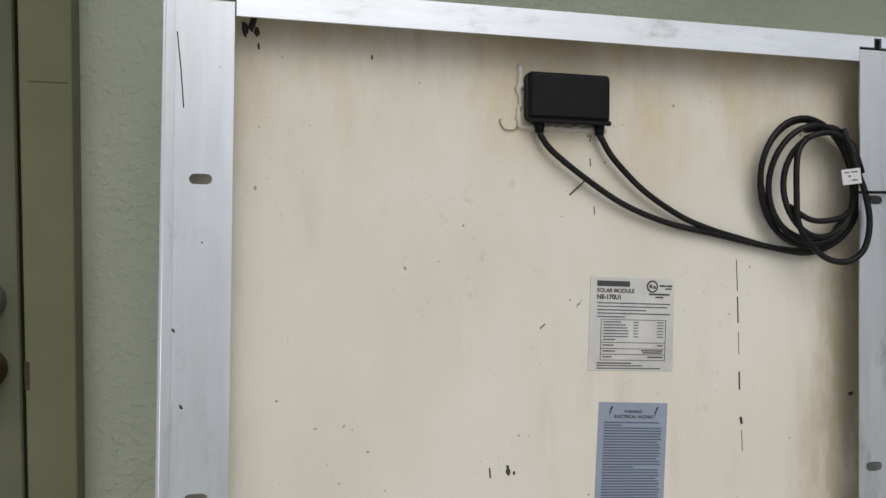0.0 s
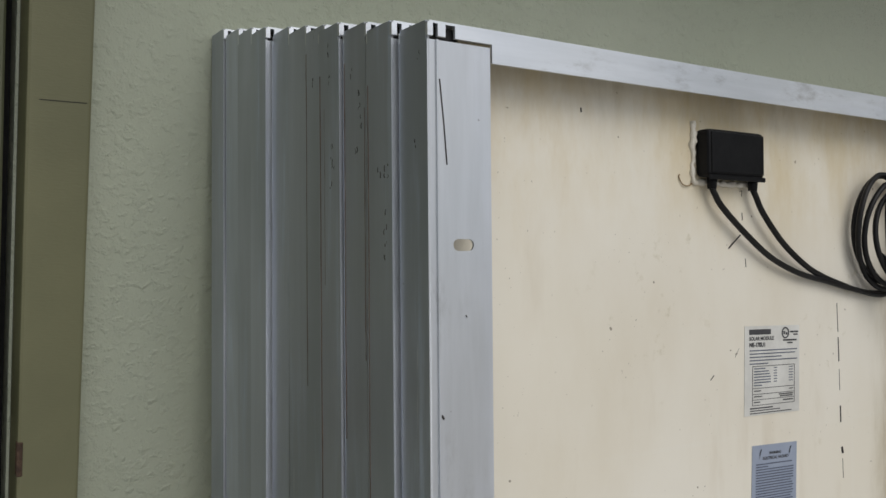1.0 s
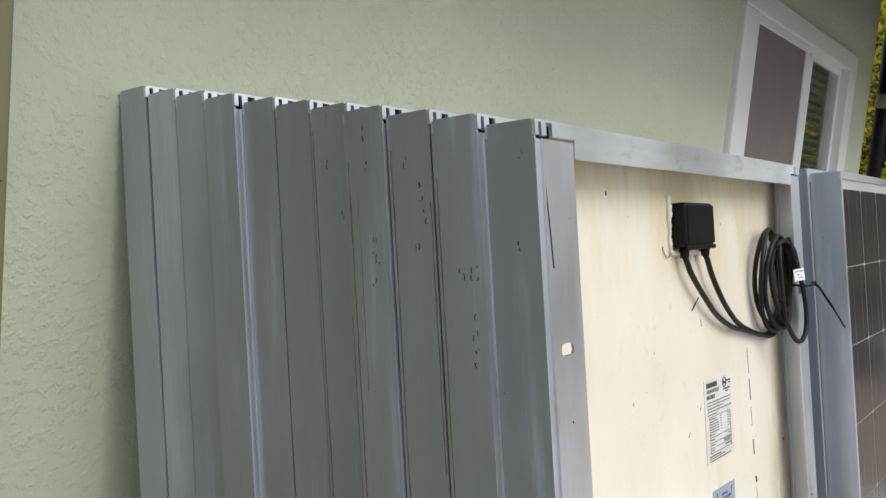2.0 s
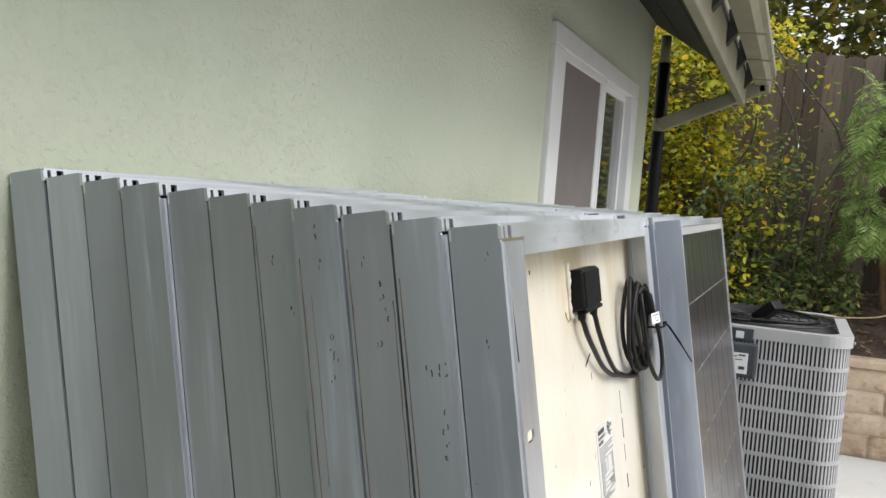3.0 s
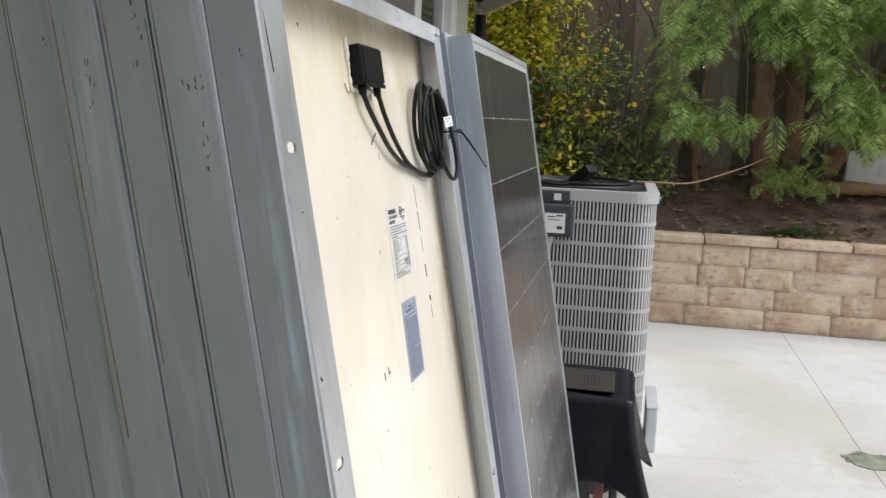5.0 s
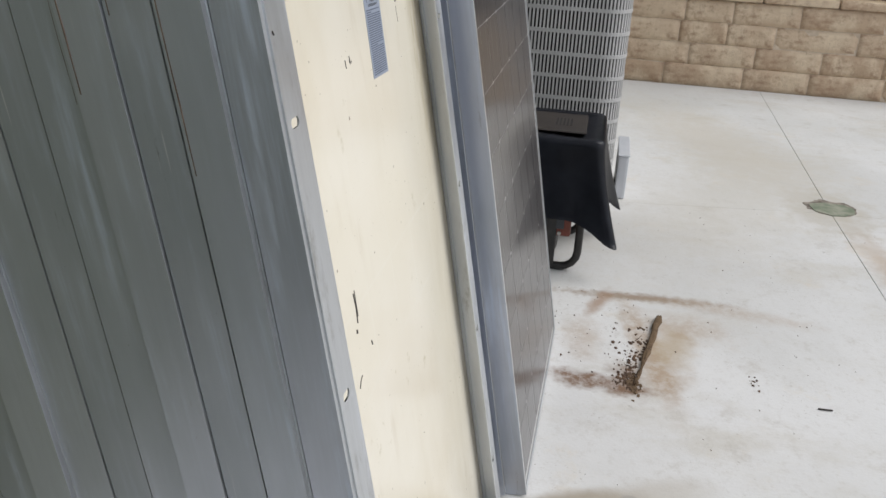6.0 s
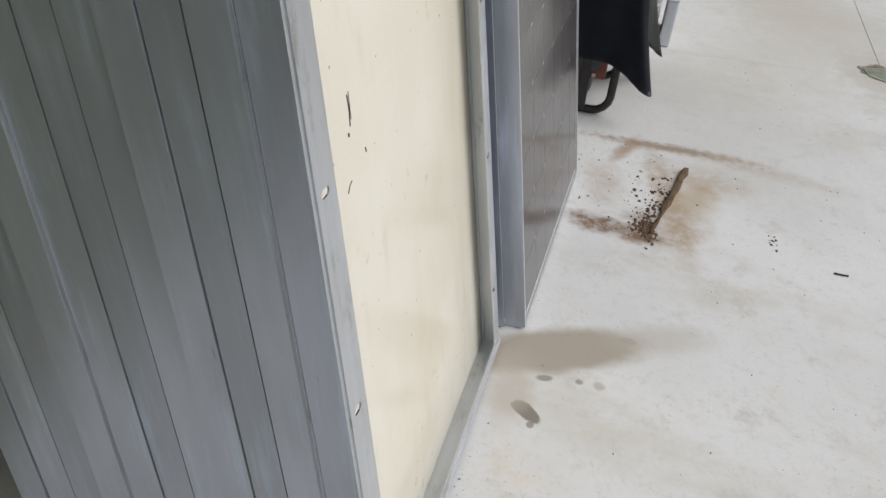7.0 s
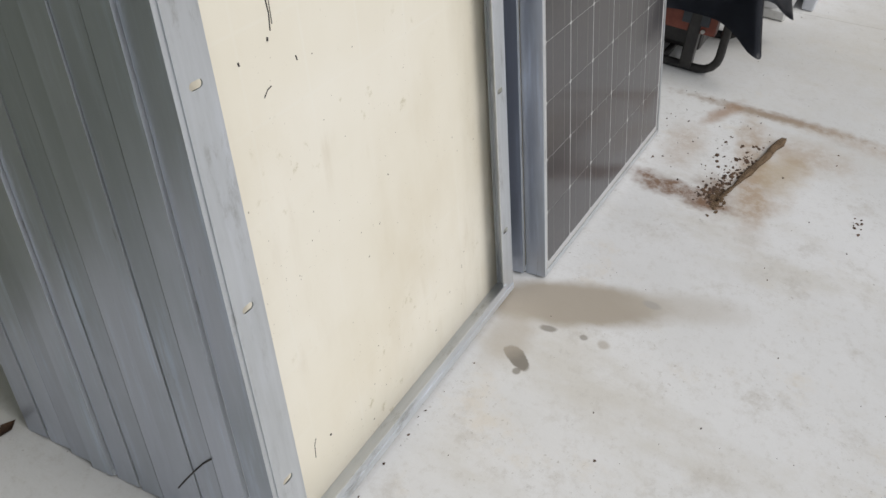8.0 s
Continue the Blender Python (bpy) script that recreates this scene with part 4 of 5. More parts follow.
B = [(0.467, 0.0285, 1.476), (0.470, 0.027, 1.469), (0.484, 0.027, 1.448), (0.519, 0.0275, 1.415), (0.561, 0.029, 1.389), (0.597, 0.031, 1.3745), (0.640, 0.033, 1.363), (0.700, 0.034, 1.350), (0.752, 0.033, 1.352), (0.782, 0.030, 1.385)]
part("cable", tube_bm(smooth_path(A, 8), 0.0036, 10), CABLE, front, "black rubber cable")
part("cable", tube_bm(smooth_path(B, 8), 0.0036, 10), CABLE, front, "black rubber cable")
for cu, cv, ru, rv, w0, tilt, ph in ((0.735, 1.424, 0.064, 0.076, 0.020, 8, 0.0), (0.738, 1.421, 0.058, 0.069, 0.013, -6, 0.7), (0.741, 1.427, 0.062, 0.072, 0.027, 16, 1.3), (0.746, 1.420, 0.050, 0.062, 0.008, -14, 2.0)):
    c, s = math.cos(radians(tilt)), math.sin(radians(tilt))
    cu, cv = cu - 0.007, cv + 0.005
    loop = []
    for k in range(40):
        t = 2 * math.pi * k / 40
        a, b = ru * math.cos(t), rv * math.sin(t)
        loop.append((cu + a * c - b * s, w0 + 0.004 * math.sin(2 * t + ph), cv + a * s + b * c))
    part("cable_loop", tube_bm(loop, 0.0036, 9, closed=True), CABLE, front)
droop = [(0.722, 0.004, 1.475), (0.708, 0.001, 1.455), (0.705, -0.001, 1.41), (0.709, -0.002, 1.37), (0.735, -0.006, 1.338), (0.765, -0.008, 1.331), (0.787, -0.010, 1.345), (0.795, -0.010, 1.376), (0.791, -0.008, 1.41), (0.784, -0.006, 1.432), (0.775, 0.0, 1.468), (0.770, 0.004, 1.487)]
part("cable_loop", tube_bm(smooth_path([(u - 0.007, w, v + 0.004) for u, w, v in droop], 6), 0.0036, 9), CABLE, front)
chord = [(0.700, 0.008, 1.395), (0.730, 0.006, 1.379), (0.765, 0.006, 1.382), (0.785, 0.012, 1.392), (0.797, 0.016, 1.405)]
part("cable_loop", tube_bm(smooth_path([(u - 0.006, w, v + 0.004) for u, w, v in chord], 6), 0.0034, 9), CABLE, front)
conn = part("connector", tube_bm([(0.768, 0.004, 1.478), (0.770, 0.002, 1.472), (0.776, 0.0, 1.452), (0.782, -0.002, 1.438)], [0.0045, 0.0075, 0.0075, 0.0055], 12), BLACK_PLASTIC, front, "black plug connector")
tag = part("tag", box_bm(0, 0.020, -0.0005, 0.0005, 0, 0.018), LABEL_WHITE, conn, "small white paper tag")
tag.matrix_basis = pose(0.757, -0.004, 1.424, 0, -6, -32)
for du, dv, ww, hh in ((0.779, 1.4325, 0.005, 0.0013), (0.786, 1.4325, 0.007, 0.0013), (0.783, 1.4275, 0.002, 0.002), (0.786, 1.423, 0.006, 0.0012)):
    part("print_bar", box_bm(du - 0.776, du - 0.776 + ww, -0.0009, -0.0004, dv - 1.419, dv - 1.419 + hh), INK, conn).matrix_basis = tag.matrix_basis
tie = part("zip_tie", tube_bm(smooth_path([(0.782, 0.010, 1.418), (0.784, -0.012, 1.416), (0.800, -0.017, 1.416), (0.832, -0.014, 1.4165)], 5), 0.0019, 6), BLACK_PLASTIC, front, "black zip tie with a long loose tail")
part("tie_head", box_bm(0.829, 0.836, -0.017, -0.010, 1.413, 1.420, bevel=0.001), BLACK_PLASTIC, tie)
part("tie_tail", tube_bm(smooth_path([(0.833, -0.014, 1.417), (0.840, -0.020, 1.408), (0.848, -0.034, 1.380), (0.856, -0.05, 1.345)], 5), [0.0019] * 11 + [0.0012] * 5, 6), BLACK_PLASTIC, tie)


def plate(name, u0, u1, v0, v1, mat, label, tilt=0.0):
    """A thin label stuck on the sheet; its bars and letters are laid out in millimetres from its upper left corner."""
    e = new(name, as_mesh(name, box_bm(0, u1 - u0, -0.0005, 0, v0 - v1, 0), mat))
    e.parent = front
    e.matrix_basis = pose(u0, SHEET - 0.0002, v1, 0, tilt, 0)
    e["label"] = label
    return e


def bars(lab, rows, mat):
    for x, y, w, hgt in rows:
        part("print_bar", box_bm(x / 1000, (x + w) / 1000, -0.0009, -0.0004, -(y + hgt) / 1000, -y / 1000), mat, lab)


def letters(lab, body, x, y, size, mat, bold=0.0):
    ob = part("lettering", text_mesh(body, size / 1000, mat, bold), None, lab)
    ob.matrix_basis = pose(x / 1000, -0.0009, -y / 1000, 90, 0, 0)


rating = plate("rating_label", 0.4620, 0.5660, 1.2100, 1.3155, LABEL_SILVER, "worn silver rating label with a logo bar and small print", 1.5)
bars(rating, [(8, 4, 40, 6.2)], INK)
letters(rating, "SOLAR MODULE", 8, 12.0, 6.2, INK, 0.00018)
letters(rating, "NE-170U1", 8, 19.0, 7.0, INK, 0.0003)
bm = bmesh.new()
add_tube(bm, [(0.076 + 0.0062 * math.cos(t), -0.0007, -0.009 + 0.0062 * math.sin(t) * -1) for t in [2 * math.pi * k / 24 for k in range(24)]], 0.0009, 5, closed=True)
part("mark_ring", bm, INK, rating)
bars(rating, [(72.5, 7, 3, 4), (77, 8.5, 3, 3), (85, 7.0, 7, 2), (93, 7.0, 8, 2), (92, 10.5, 8, 1.6), (72, 17, 26, 1.9), (80, 20.5, 10, 1.6)], INK)
for k, w in enumerate((90, 86, 60, 90, 34)):
    bars(rating, [(9, 28.5 + 3.9 * k, w, 1.15)], INK_BLUE)
bars(rating, [(14, 47.5, 80, 0.5), (14, 93.5, 80, 0.5), (14, 47.5, 0.5, 46), (93.5, 47.5, 0.5, 46), (14, 73.5, 80, 0.5), (14, 80.5, 80, 0.5), (14, 87, 80, 0.5)], INK)
for k, w in enumerate((21, 27, 29, 31, 31, 31, 15)):
    bars(rating, [(17, 50 + 3.3 * k, w, 1.1)] + ([(54, 50 + 3.3 * k, 6, 0.9), (83, 50 + 3.3 * k, 8, 0.9)] if k < 6 else []), INK_BLUE)
bars(rating, [(17, 76.3, 13, 1.1), (84, 76.3, 7, 1.1), (17, 83, 15, 1.1), (64, 82.2, 27, 1.2), (66, 84.5, 24, 1.2), (17, 89.6, 11, 1.1), (72, 89.3, 19, 1.4), (10, 96.5, 42, 1.3), (10, 99.5, 56, 1.0), (10, 102.5, 78, 1.0)], INK)

warning = plate("warning_label", 0.4730, 0.5575, 1.0550, 1.1740, LABEL_BLUE, "blue-grey warning label covered in small print", 2.5)
letters(warning, "WARNING", 31, 8.0, 4.6, INK, 0.0001)
letters(warning, "ELECTRICAL HAZARD", 19, 13.6, 4.9, INK, 0.00012)
for x in (12.0, 68.0):
    bm = bmesh.new()
    z0b = [(x, 17), (x + 3.2, 10.5), (x + 2.0, 10.8), (x + 5.6, 4.5), (x + 3.0, 5.0), (x + 0.4, 12.0), (x + 1.8, 11.6)]
    f0 = [bm.verts.new((a / 1000, -0.0009, -b / 1000)) for a, b in z0b]
    bm.faces.new(f0)
    bmesh.ops.solidify(bm, geom=bm.faces[:], thickness=0.0003)
    part("bolt_mark", bm, INK, warning)
for k in range(30):
    bars(warning, [(7, 22 + 3.15 * k, rnd.choice((70, 71, 69, 66, 71, 38)) if k > 1 else (68, 22)[k], 1.25)], INK_BLUE)


def scuff(parent, pts, width, name="scuff"):
    """A thin dark scratch on a panel; pts are (u, w, v)."""
    part(name, tube_bm([Vector(p) for p in pts], width, 5), SCRATCH, parent)


S0 = SHEET
for pts, wd in (
    ([(0.091, S0, 1.5555), (0.0915, S0, 1.549)], 0.0011), ([(0.210, S0, 1.5505), (0.2105, S0, 1.546)], 0.0010),
    ([(0.457, S0, 1.474), (0.461, S0, 1.475), (0.460, S0, 1.468)], 0.0006), ([(0.4605, S0, 1.449), (0.461, S0, 1.440)], 0.0007), ([(0.4655, S0, 1.395), (0.4665, S0, 1.385)], 0.0006),
    ([(0.436, S0, 1.407), (0.452, S0 - 0.004, 1.4225)], 0.0009),
    ([(0.6455, S0, 1.337), (0.647, S0, 1.300)], 0.0006), ([(0.647, S0, 1.293), (0.648, S0, 1.262)], 0.0009), ([(0.6485, S0, 1.252), (0.649, S0, 1.225)], 0.0005),
    ([(0.6495, S0, 1.205), (0.650, S0, 1.184)], 0.0011), ([(0.6515, S0, 1.152), (0.653, S0, 1.144)], 0.0018), ([(0.653, S0, 1.137), (0.654, S0, 1.112)], 0.0005),
    ([(0.345, S0, 1.105), (0.346, S0, 1.094)], 0.0009), ([(0.221, S0, 0.825), (0.223, S0, 0.805), (0.220, S0, 0.783)], 0.0012), ([(0.227, S0, 0.827), (0.226, S0, 0.790)], 0.0008), ([(0.212, S0, 0.777), (0.211, S0, 0.772)], 0.0018),
    ([(0.186, S0, 0.704), (0.195, S0, 0.712), (0.203, S0, 0.714)], 0.0010), ([(0.150, S0, 0.765), (0.151, S0, 0.760)], 0.0016), ([(0.262, S0, 0.735), (0.264, S0, 0.728)], 0.0013),
    ([(0.145, S0, 0.09), (0.148, S0, 0.115), (0.154, S0, 0.125)], 0.0008), ([(0.19, S0, 0.10), (0.191, S0, 0.103)], 0.0020), ([(0.445, S0 + 0.0003, 1.280), (0.452, S0 + 0.0003, 1.290)], 0.0005), ([(0.402, S0 + 0.0006, 1.257), (0.408, S0 + 0.0006, 1.262)], 0.0011),
):
    scuff(front, pts, wd)
blob_rnd = random.Random(11)
for u, v, r0, wide in ((0.366, 1.103, 0.0032, 1.5), (0.373, 1.098, 0.0022, 1.0), (0.80, 1.175, 0.004, 1.0), (0.078, 1.570, 0.005, 1.7), (0.089, 1.567, 0.004, 1.5), (0.084, 1.574, 0.005, 1.8)):
    bm = bmesh.new()
    bmesh.ops.create_icosphere(bm, subdivisions=3, radius=r0, matrix=Matrix.LocRotScale((u, S0, v), Euler((0, blob_rnd.uniform(0, 3), 0)), (wide, 0.2, 0.7)))
    for q in bm.verts:
        push = 1.0 + 0.8 * noise.noise(q.co * 190) + 0.4 * noise.noise(q.co * 600)
        q.co.x, q.co.z = u + (q.co.x - u) * push, v + (q.co.z - v) * push
    part("dirt_clump", bm, SCRATCH, front, "small brown clump of dirt")
scuff(front, [(0.0125, -0.0004, 1.552), (0.0165, -0.0004, 1.515), (0.0195, -0.0004, 1.478)], 0.0006)
for u, v, s in ((0.012, 1.262, 0.0022), (0.020, 1.188, 0.0024), (0.038, 1.347, 0.0012)):
    scuff(front, [(u, -0.0002, v), (u + s, -0.0002, v - s * 1.5)], s * 0.5)

for k, marks in ((3, [(0.024, 1.582), (0.025, 1.553), (0.015, 1.480), (0.018, 1.470), (0.014, 1.458), (0.020, 1.443)]), (2, [(0.012, 1.535), (0.014, 1.525), (0.010, 1.51), (0.020, 1.482), (0.030, 1.56)]), (1, [(0.008, 1.468), (0.016, 1.470), (0.024, 1.466), (0.012, 1.428), (0.013, 1.415), (0.012, 1.40), (0.014, 1.385)]), (4, [(0.03, 1.55), (0.012, 1.50)]), (0, [(0.014, 1.575), (0.02, 1.50)])):
    for w, v in marks:
        for _ in range(2):
            a, b = blob_rnd.uniform(-0.0015, 0.0015), blob_rnd.uniform(0.0015, 0.006)
            ww, vv = w + blob_rnd.uniform(-0.003, 0.003), v + blob_rnd.uniform(-0.006, 0.006)
            scuff(panels[k], [(0.0002, ww, vv), (0.0002, ww + a, vv - b * 0.5), (0.0002, ww + a * blob_rnd.uniform(-1, 1), vv - b)], blob_rnd.uniform(0.0004, 0.0008))


def drip(panel, w, v0, v1, width):
    """A thin rusty run down the side of a frame."""
    n = 14
    pts = [(0.0002, w + 0.0012 * noise.noise(Vector((w * 90, t * 9, v0))), v0 + (v1 - v0) * t) for t in [i / n for i in range(n + 1)]]
    part("rust_run", tube_bm(pts, [width * (0.5 + 0.9 * abs(noise.noise(Vector((i * 0.7, w * 50, 2))))) for i in range(n + 1)], 5), DRIP, panel)


drip(panels[3], 0.043, 1.555, 1.12, 0.0014)
drip(panels[3], 0.034, 1.52, 1.34, 0.0005)
drip(panels[2], 0.044, 1.57, 1.20, 0.0013)
drip(panels[1], 0.044, 1.55, 1.05, 0.0012)
drip(panels[4], 0.0445, 1.58, 1.22, 0.0010)
drip(panels[2], 0.003, 1.52, 1.28, 0.0009)
drip(panels[4], 0.006, 1.40, 1.10, 0.0005)
# Thin bent bar across panels 3 to 1, built as a leaning twig.
scuff(panels[2], [(-0.003, -0.003, 0.186), (-0.0035, 0.018, 0.168), (-0.0035, 0.046, 0.138), (-0.0035, 0.072, 0.108), (-0.003, 0.093, 0.083)], 0.0014)

# ---- condenser unit ----
AX0, AX1, AY0, AY1, AR = 2.90, 3.70, -0.185, 0.615, 0.11


def rounded_rect(inset=0.0, per=8):
    x0, x1, y0, y1, r = AX0 + inset, AX1 - inset, AY0 + inset, AY1 - inset, AR - inset * 0.5
    pts = []
    for cx, cy, a0 in ((x0 + r, y0 + r, 180), (x1 - r, y0 + r, 270), (x1 - r, y1 - r, 0), (x0 + r, y1 - r, 90)):
        pts += [(cx + r * math.cos(radians(a0 + 90 * k / per)), cy + r * math.sin(radians(a0 + 90 * k / per))) for k in range(per + 1)]
    return pts


def ring_bm(outer, inner, z0, z1):
    bm = bmesh.new()
    o0, o1 = [[bm.verts.new((x, y, z)) for x, y in outer] for z in (z0, z1)]
    i0, i1 = [[bm.verts.new((x, y, z)) for x, y in inner] for z in (z0, z1)]
    n = len(outer)
    for k in range(n):
        j = (k + 1) % n
        bm.faces.new((o0[k], o0[j], o1[j], o1[k]))
        bm.faces.new((i0[j], i0[k], i1[k], i1[j]))
        bm.faces.new((o1[k], o1[j], i1[j], i1[k])), bm.faces.new((o0[j], o0[k], i0[k], i0[j]))
    return bm


condenser = holder("condenser_unit", "tall light grey air conditioning condenser with a louvred grille", "air conditioner")
bm = bmesh.new()
core = rounded_rect(0.03)
c0, c1 = [[bm.verts.new((x, y, z)) for x, y in core] for z in (0.07, 1.108)]
bm.faces.new(c0[::-1]), bm.faces.new(c1)
for k in range(len(core)):
    bm.faces.new((c0[k], c0[(k + 1) % len(core)], c1[(k + 1) % len(core)], c1[k]))
part("coil_core", bm, COIL_DARK, condenser, "dark finned coil behind the louvres")
band = as_mesh("louvre_band", ring_bm(rounded_rect(0.0), rounded_rect(0.008), -0.0075, 0.0075), AC_GREY)
for k in range(11):
    part("louvre_band", band, None, condenser).location.z = 1.027 - 0.0905 * k
rim = part("top_rim", ring_bm(rounded_rect(-0.006), rounded_rect(0.03), 1.112, 1.152), AC_GREY, condenser, "light grey enamelled top rim")
part("rim_lip", ring_bm(rounded_rect(-0.002), rounded_rect(0.045), 1.152, 1.157), AC_GREY, rim)
part("base_pan", ring_bm(rounded_rect(-0.004), rounded_rect(0.05), 0.045, 0.085), AC_GREY, condenser)
rib = as_mesh("louvre", box_bm(-0.0039, 0.0039, -0.0025, 0.0025, 0.08, 1.116), AC_RIB)
per = rounded_rect(0.0045, 12)
dist, total = [0.0], 0.0
for k in range(len(per)):
    a, b = Vector((*per[k], 0)), Vector((*per[(k + 1) % len(per)], 0))
    total += (b - a).length
    dist.append(total)
n_ribs = 196
for k in range(n_ribs):
    s = total * (k + 0.5) / n_ribs
    i = next(q for q in range(len(per)) if dist[q + 1] >= s)
    a, b = Vector((*per[i], 0)), Vector((*per[(i + 1) % len(per)], 0))
    p = a.lerp(b, (s - dist[i]) / max(dist[i + 1] - dist[i], 1e-6))
    d = b - a
    part("louvre", rib, None, condenser).matrix_basis = pose(p.x, p.y, 0, 0, 0, math.degrees(math.atan2(d.y, d.x)))
ccx, ccy = (AX0 + AX1) / 2, (AY0 + AY1) / 2
guard = part("fan_guard", tube_bm([(ccx + 0.29 * math.cos(t), ccy + 0.29 * math.sin(t), 1.160) for t in [2 * math.pi * k / 40 for k in range(40)]], 0.004, 6, closed=True), TUBE_BLACK, condenser, "black wire fan guard")
for r in (0.05, 0.09, 0.13, 0.17, 0.21, 0.25, 0.32, 0.35):
    part("guard_ring", tube_bm([(ccx + r * math.cos(t), ccy + r * math.sin(t), 1.162) for t in [2 * math.pi * k / 36 for k in range(36)]], 0.003, 5, closed=True), TUBE_BLACK, guard)
for k in range(6):
    t = math.pi * k / 6
    part("guard_spoke", tube_bm([(ccx + 0.33 * math.cos(t), ccy + 0.33 * math.sin(t), 1.157), (ccx - 0.33 * math.cos(t), ccy - 0.33 * math.sin(t), 1.157)], 0.003, 5), TUBE_BLACK, guard)
part("screw", tube_bm([(AX0 + 0.075, AY0 - 0.006, 1.132), (AX0 + 0.075, AY0 - 0.010, 1.132)], 0.006, 10), NICKEL, rim)
part("rim_plate", box_bm(AX0 - 0.011, AX0 - 0.0062, 0.17, 0.30, 1.098, 1.150, bevel=0.002), BOX_GREY, rim, "grey plate with a pale mark")
part("pale_mark", box_bm(AX0 - 0.0115, AX0 - 0.0098, 0.205, 0.235, 1.110, 1.138, bevel=0.0005), LABEL_WHITE, rim)
pad = thing("condenser_pad", box_bm(2.905, 3.695, -0.18, 0.61, 0.0, 0.045, bevel=0.008), CONCRETE, "thin concrete pad under the condenser", "pad")

cbox = holder("control_box", "dark grey electrical box with a white label on the condenser", "electrical box")
part("box_body", box_bm(2.832, 2.893, 0.148, 0.37, 0.965, 1.097, bevel=0.010, seg=2), BOX_GREY, cbox)
lab = part("box_label", box_bm(2.8295, 2.8315, 0.180, 0.262, 0.982, 1.062), LABEL_WHITE, cbox, "white printed label")
for dy, dz, w, hgt in ((0.19, 1.050, 0.025, 0.006), (0.22, 1.046, 0.03, 0.004), (0.20, 1.034, 0.05, 0.003), (0.19, 0.998, 0.022, 0.012)):
    part("print_bar", box_bm(2.8285, 2.8294, dy, dy + w, dz, dz + hgt), INK, lab)
part("conduit", tube_bm(smooth_path([(2.865, 0.235, 0.975), (2.862, 0.245, 0.92), (2.855, 0.275, 0.84), (2.85, 0.30, 0.70), (2.85, 0.31, 0.05)], 5), 0.011, 10), AC_RIB, cbox, "grey flexible conduit")

# loose things on the condenser
adapter = holder("power_adapter", "black power adapter lying tilted on the condenser", "adapter")
part("adapter_body", box_bm(-0.055, 0.055, -0.036, 0.036, 0, 0.042, bevel=0.006, seg=2), BLACK_PLASTIC, adapter).matrix_basis = pose(3.08, 0.12, 1.188, 0, 40, 60)
part("adapter_lead", tube_bm(smooth_path([(3.06, 0.14, 1.181), (3.0, 0.20, 1.170), (2.98, 0.30, 1.174), (3.05, 0.36, 1.168), (3.15, 0.30, 1.172), (3.10, 0.22, 1.168), (3.02, 0.24, 1.178)], 6), 0.005, 8), CABLE, adapter)
hose = thing("black_hose", tube_bm(smooth_path([(3.0, 0.34, 1.174), (3.02, 0.10, 1.174), (3.10, -0.02, 1.172), (3.25, -0.07, 1.174), (3.45, 0.0, 1.172), (3.58, 0.15, 1.174)], 6), 0.007, 8), CABLE, "thin black hose lying on top of the condenser", "hose")
dry_branch = thing("dry_branch", tube_bm(smooth_path([(3.50, -0.09, 1.166), (3.62, -0.20, 1.160), (4.1, -0.38, 1.135), (4.8, -0.58, 1.14), (5.6, -0.88, 1.19), (6.3, -1.12, 1.25), (6.50, -1.30, 1.34), (6.55, -1.50, 1.50), (6.7, -1.75, 1.72)], 6), 0.0036, 7), HOSE_TAN, "long thin tan branch reaching from the condenser to the tree", "branch")
plastic_bin = holder("plastic_bin", "pale blue-grey plastic tub beside the condenser", "tub")
part("tub_body", box_bm(3.10, 3.42, -0.258, -0.210, 0.0, 0.20, bevel=0.012, seg=2), BIN_GREY, plastic_bin)
part("tub_rim", box_bm(3.097, 3.423, -0.261, -0.2075, 0.20, 0.208, bevel=0.003), BIN_GREY, plastic_bin)

# ---- covered generator ----
generator = holder("generator", "portable generator with black tube frame under a black vinyl cover", "generator")
GX0, GX1, GY0, GY1, GZ = 2.20, 2.62, -0.130, 0.46, 0.50
bm = bmesh.new()
M = 15
loops = []
gr = 0.035
outline = []
for cx, cy, a0 in ((GX0 + gr, GY0 + gr, 180), (GX1 - gr, GY0 + gr, 270), (GX1 - gr, GY1 - gr, 0), (GX0 + gr, GY1 - gr, 90)):
    outline += [(cx + gr * math.cos(radians(a0 + 15 * k)), cy + gr * math.sin(radians(a0 + 15 * k)), a0 + 15 * k) for k in range(7)]
dense = []
for k in range(len(outline)):
    a, b = outline[k], outline[(k + 1) % len(outline)]
    steps = 24 if abs(a[2] - b[2]) % 360 < 1 or k % 7 == 6 else 1
    for q in range(steps):
        f = q / steps
        dense.append((a[0] + (b[0] - a[0]) * f, a[1] + (b[1] - a[1]) * f))
gc = Vector(((GX0 + GX1) / 2, (GY0 + GY1) / 2))
n = len(dense)
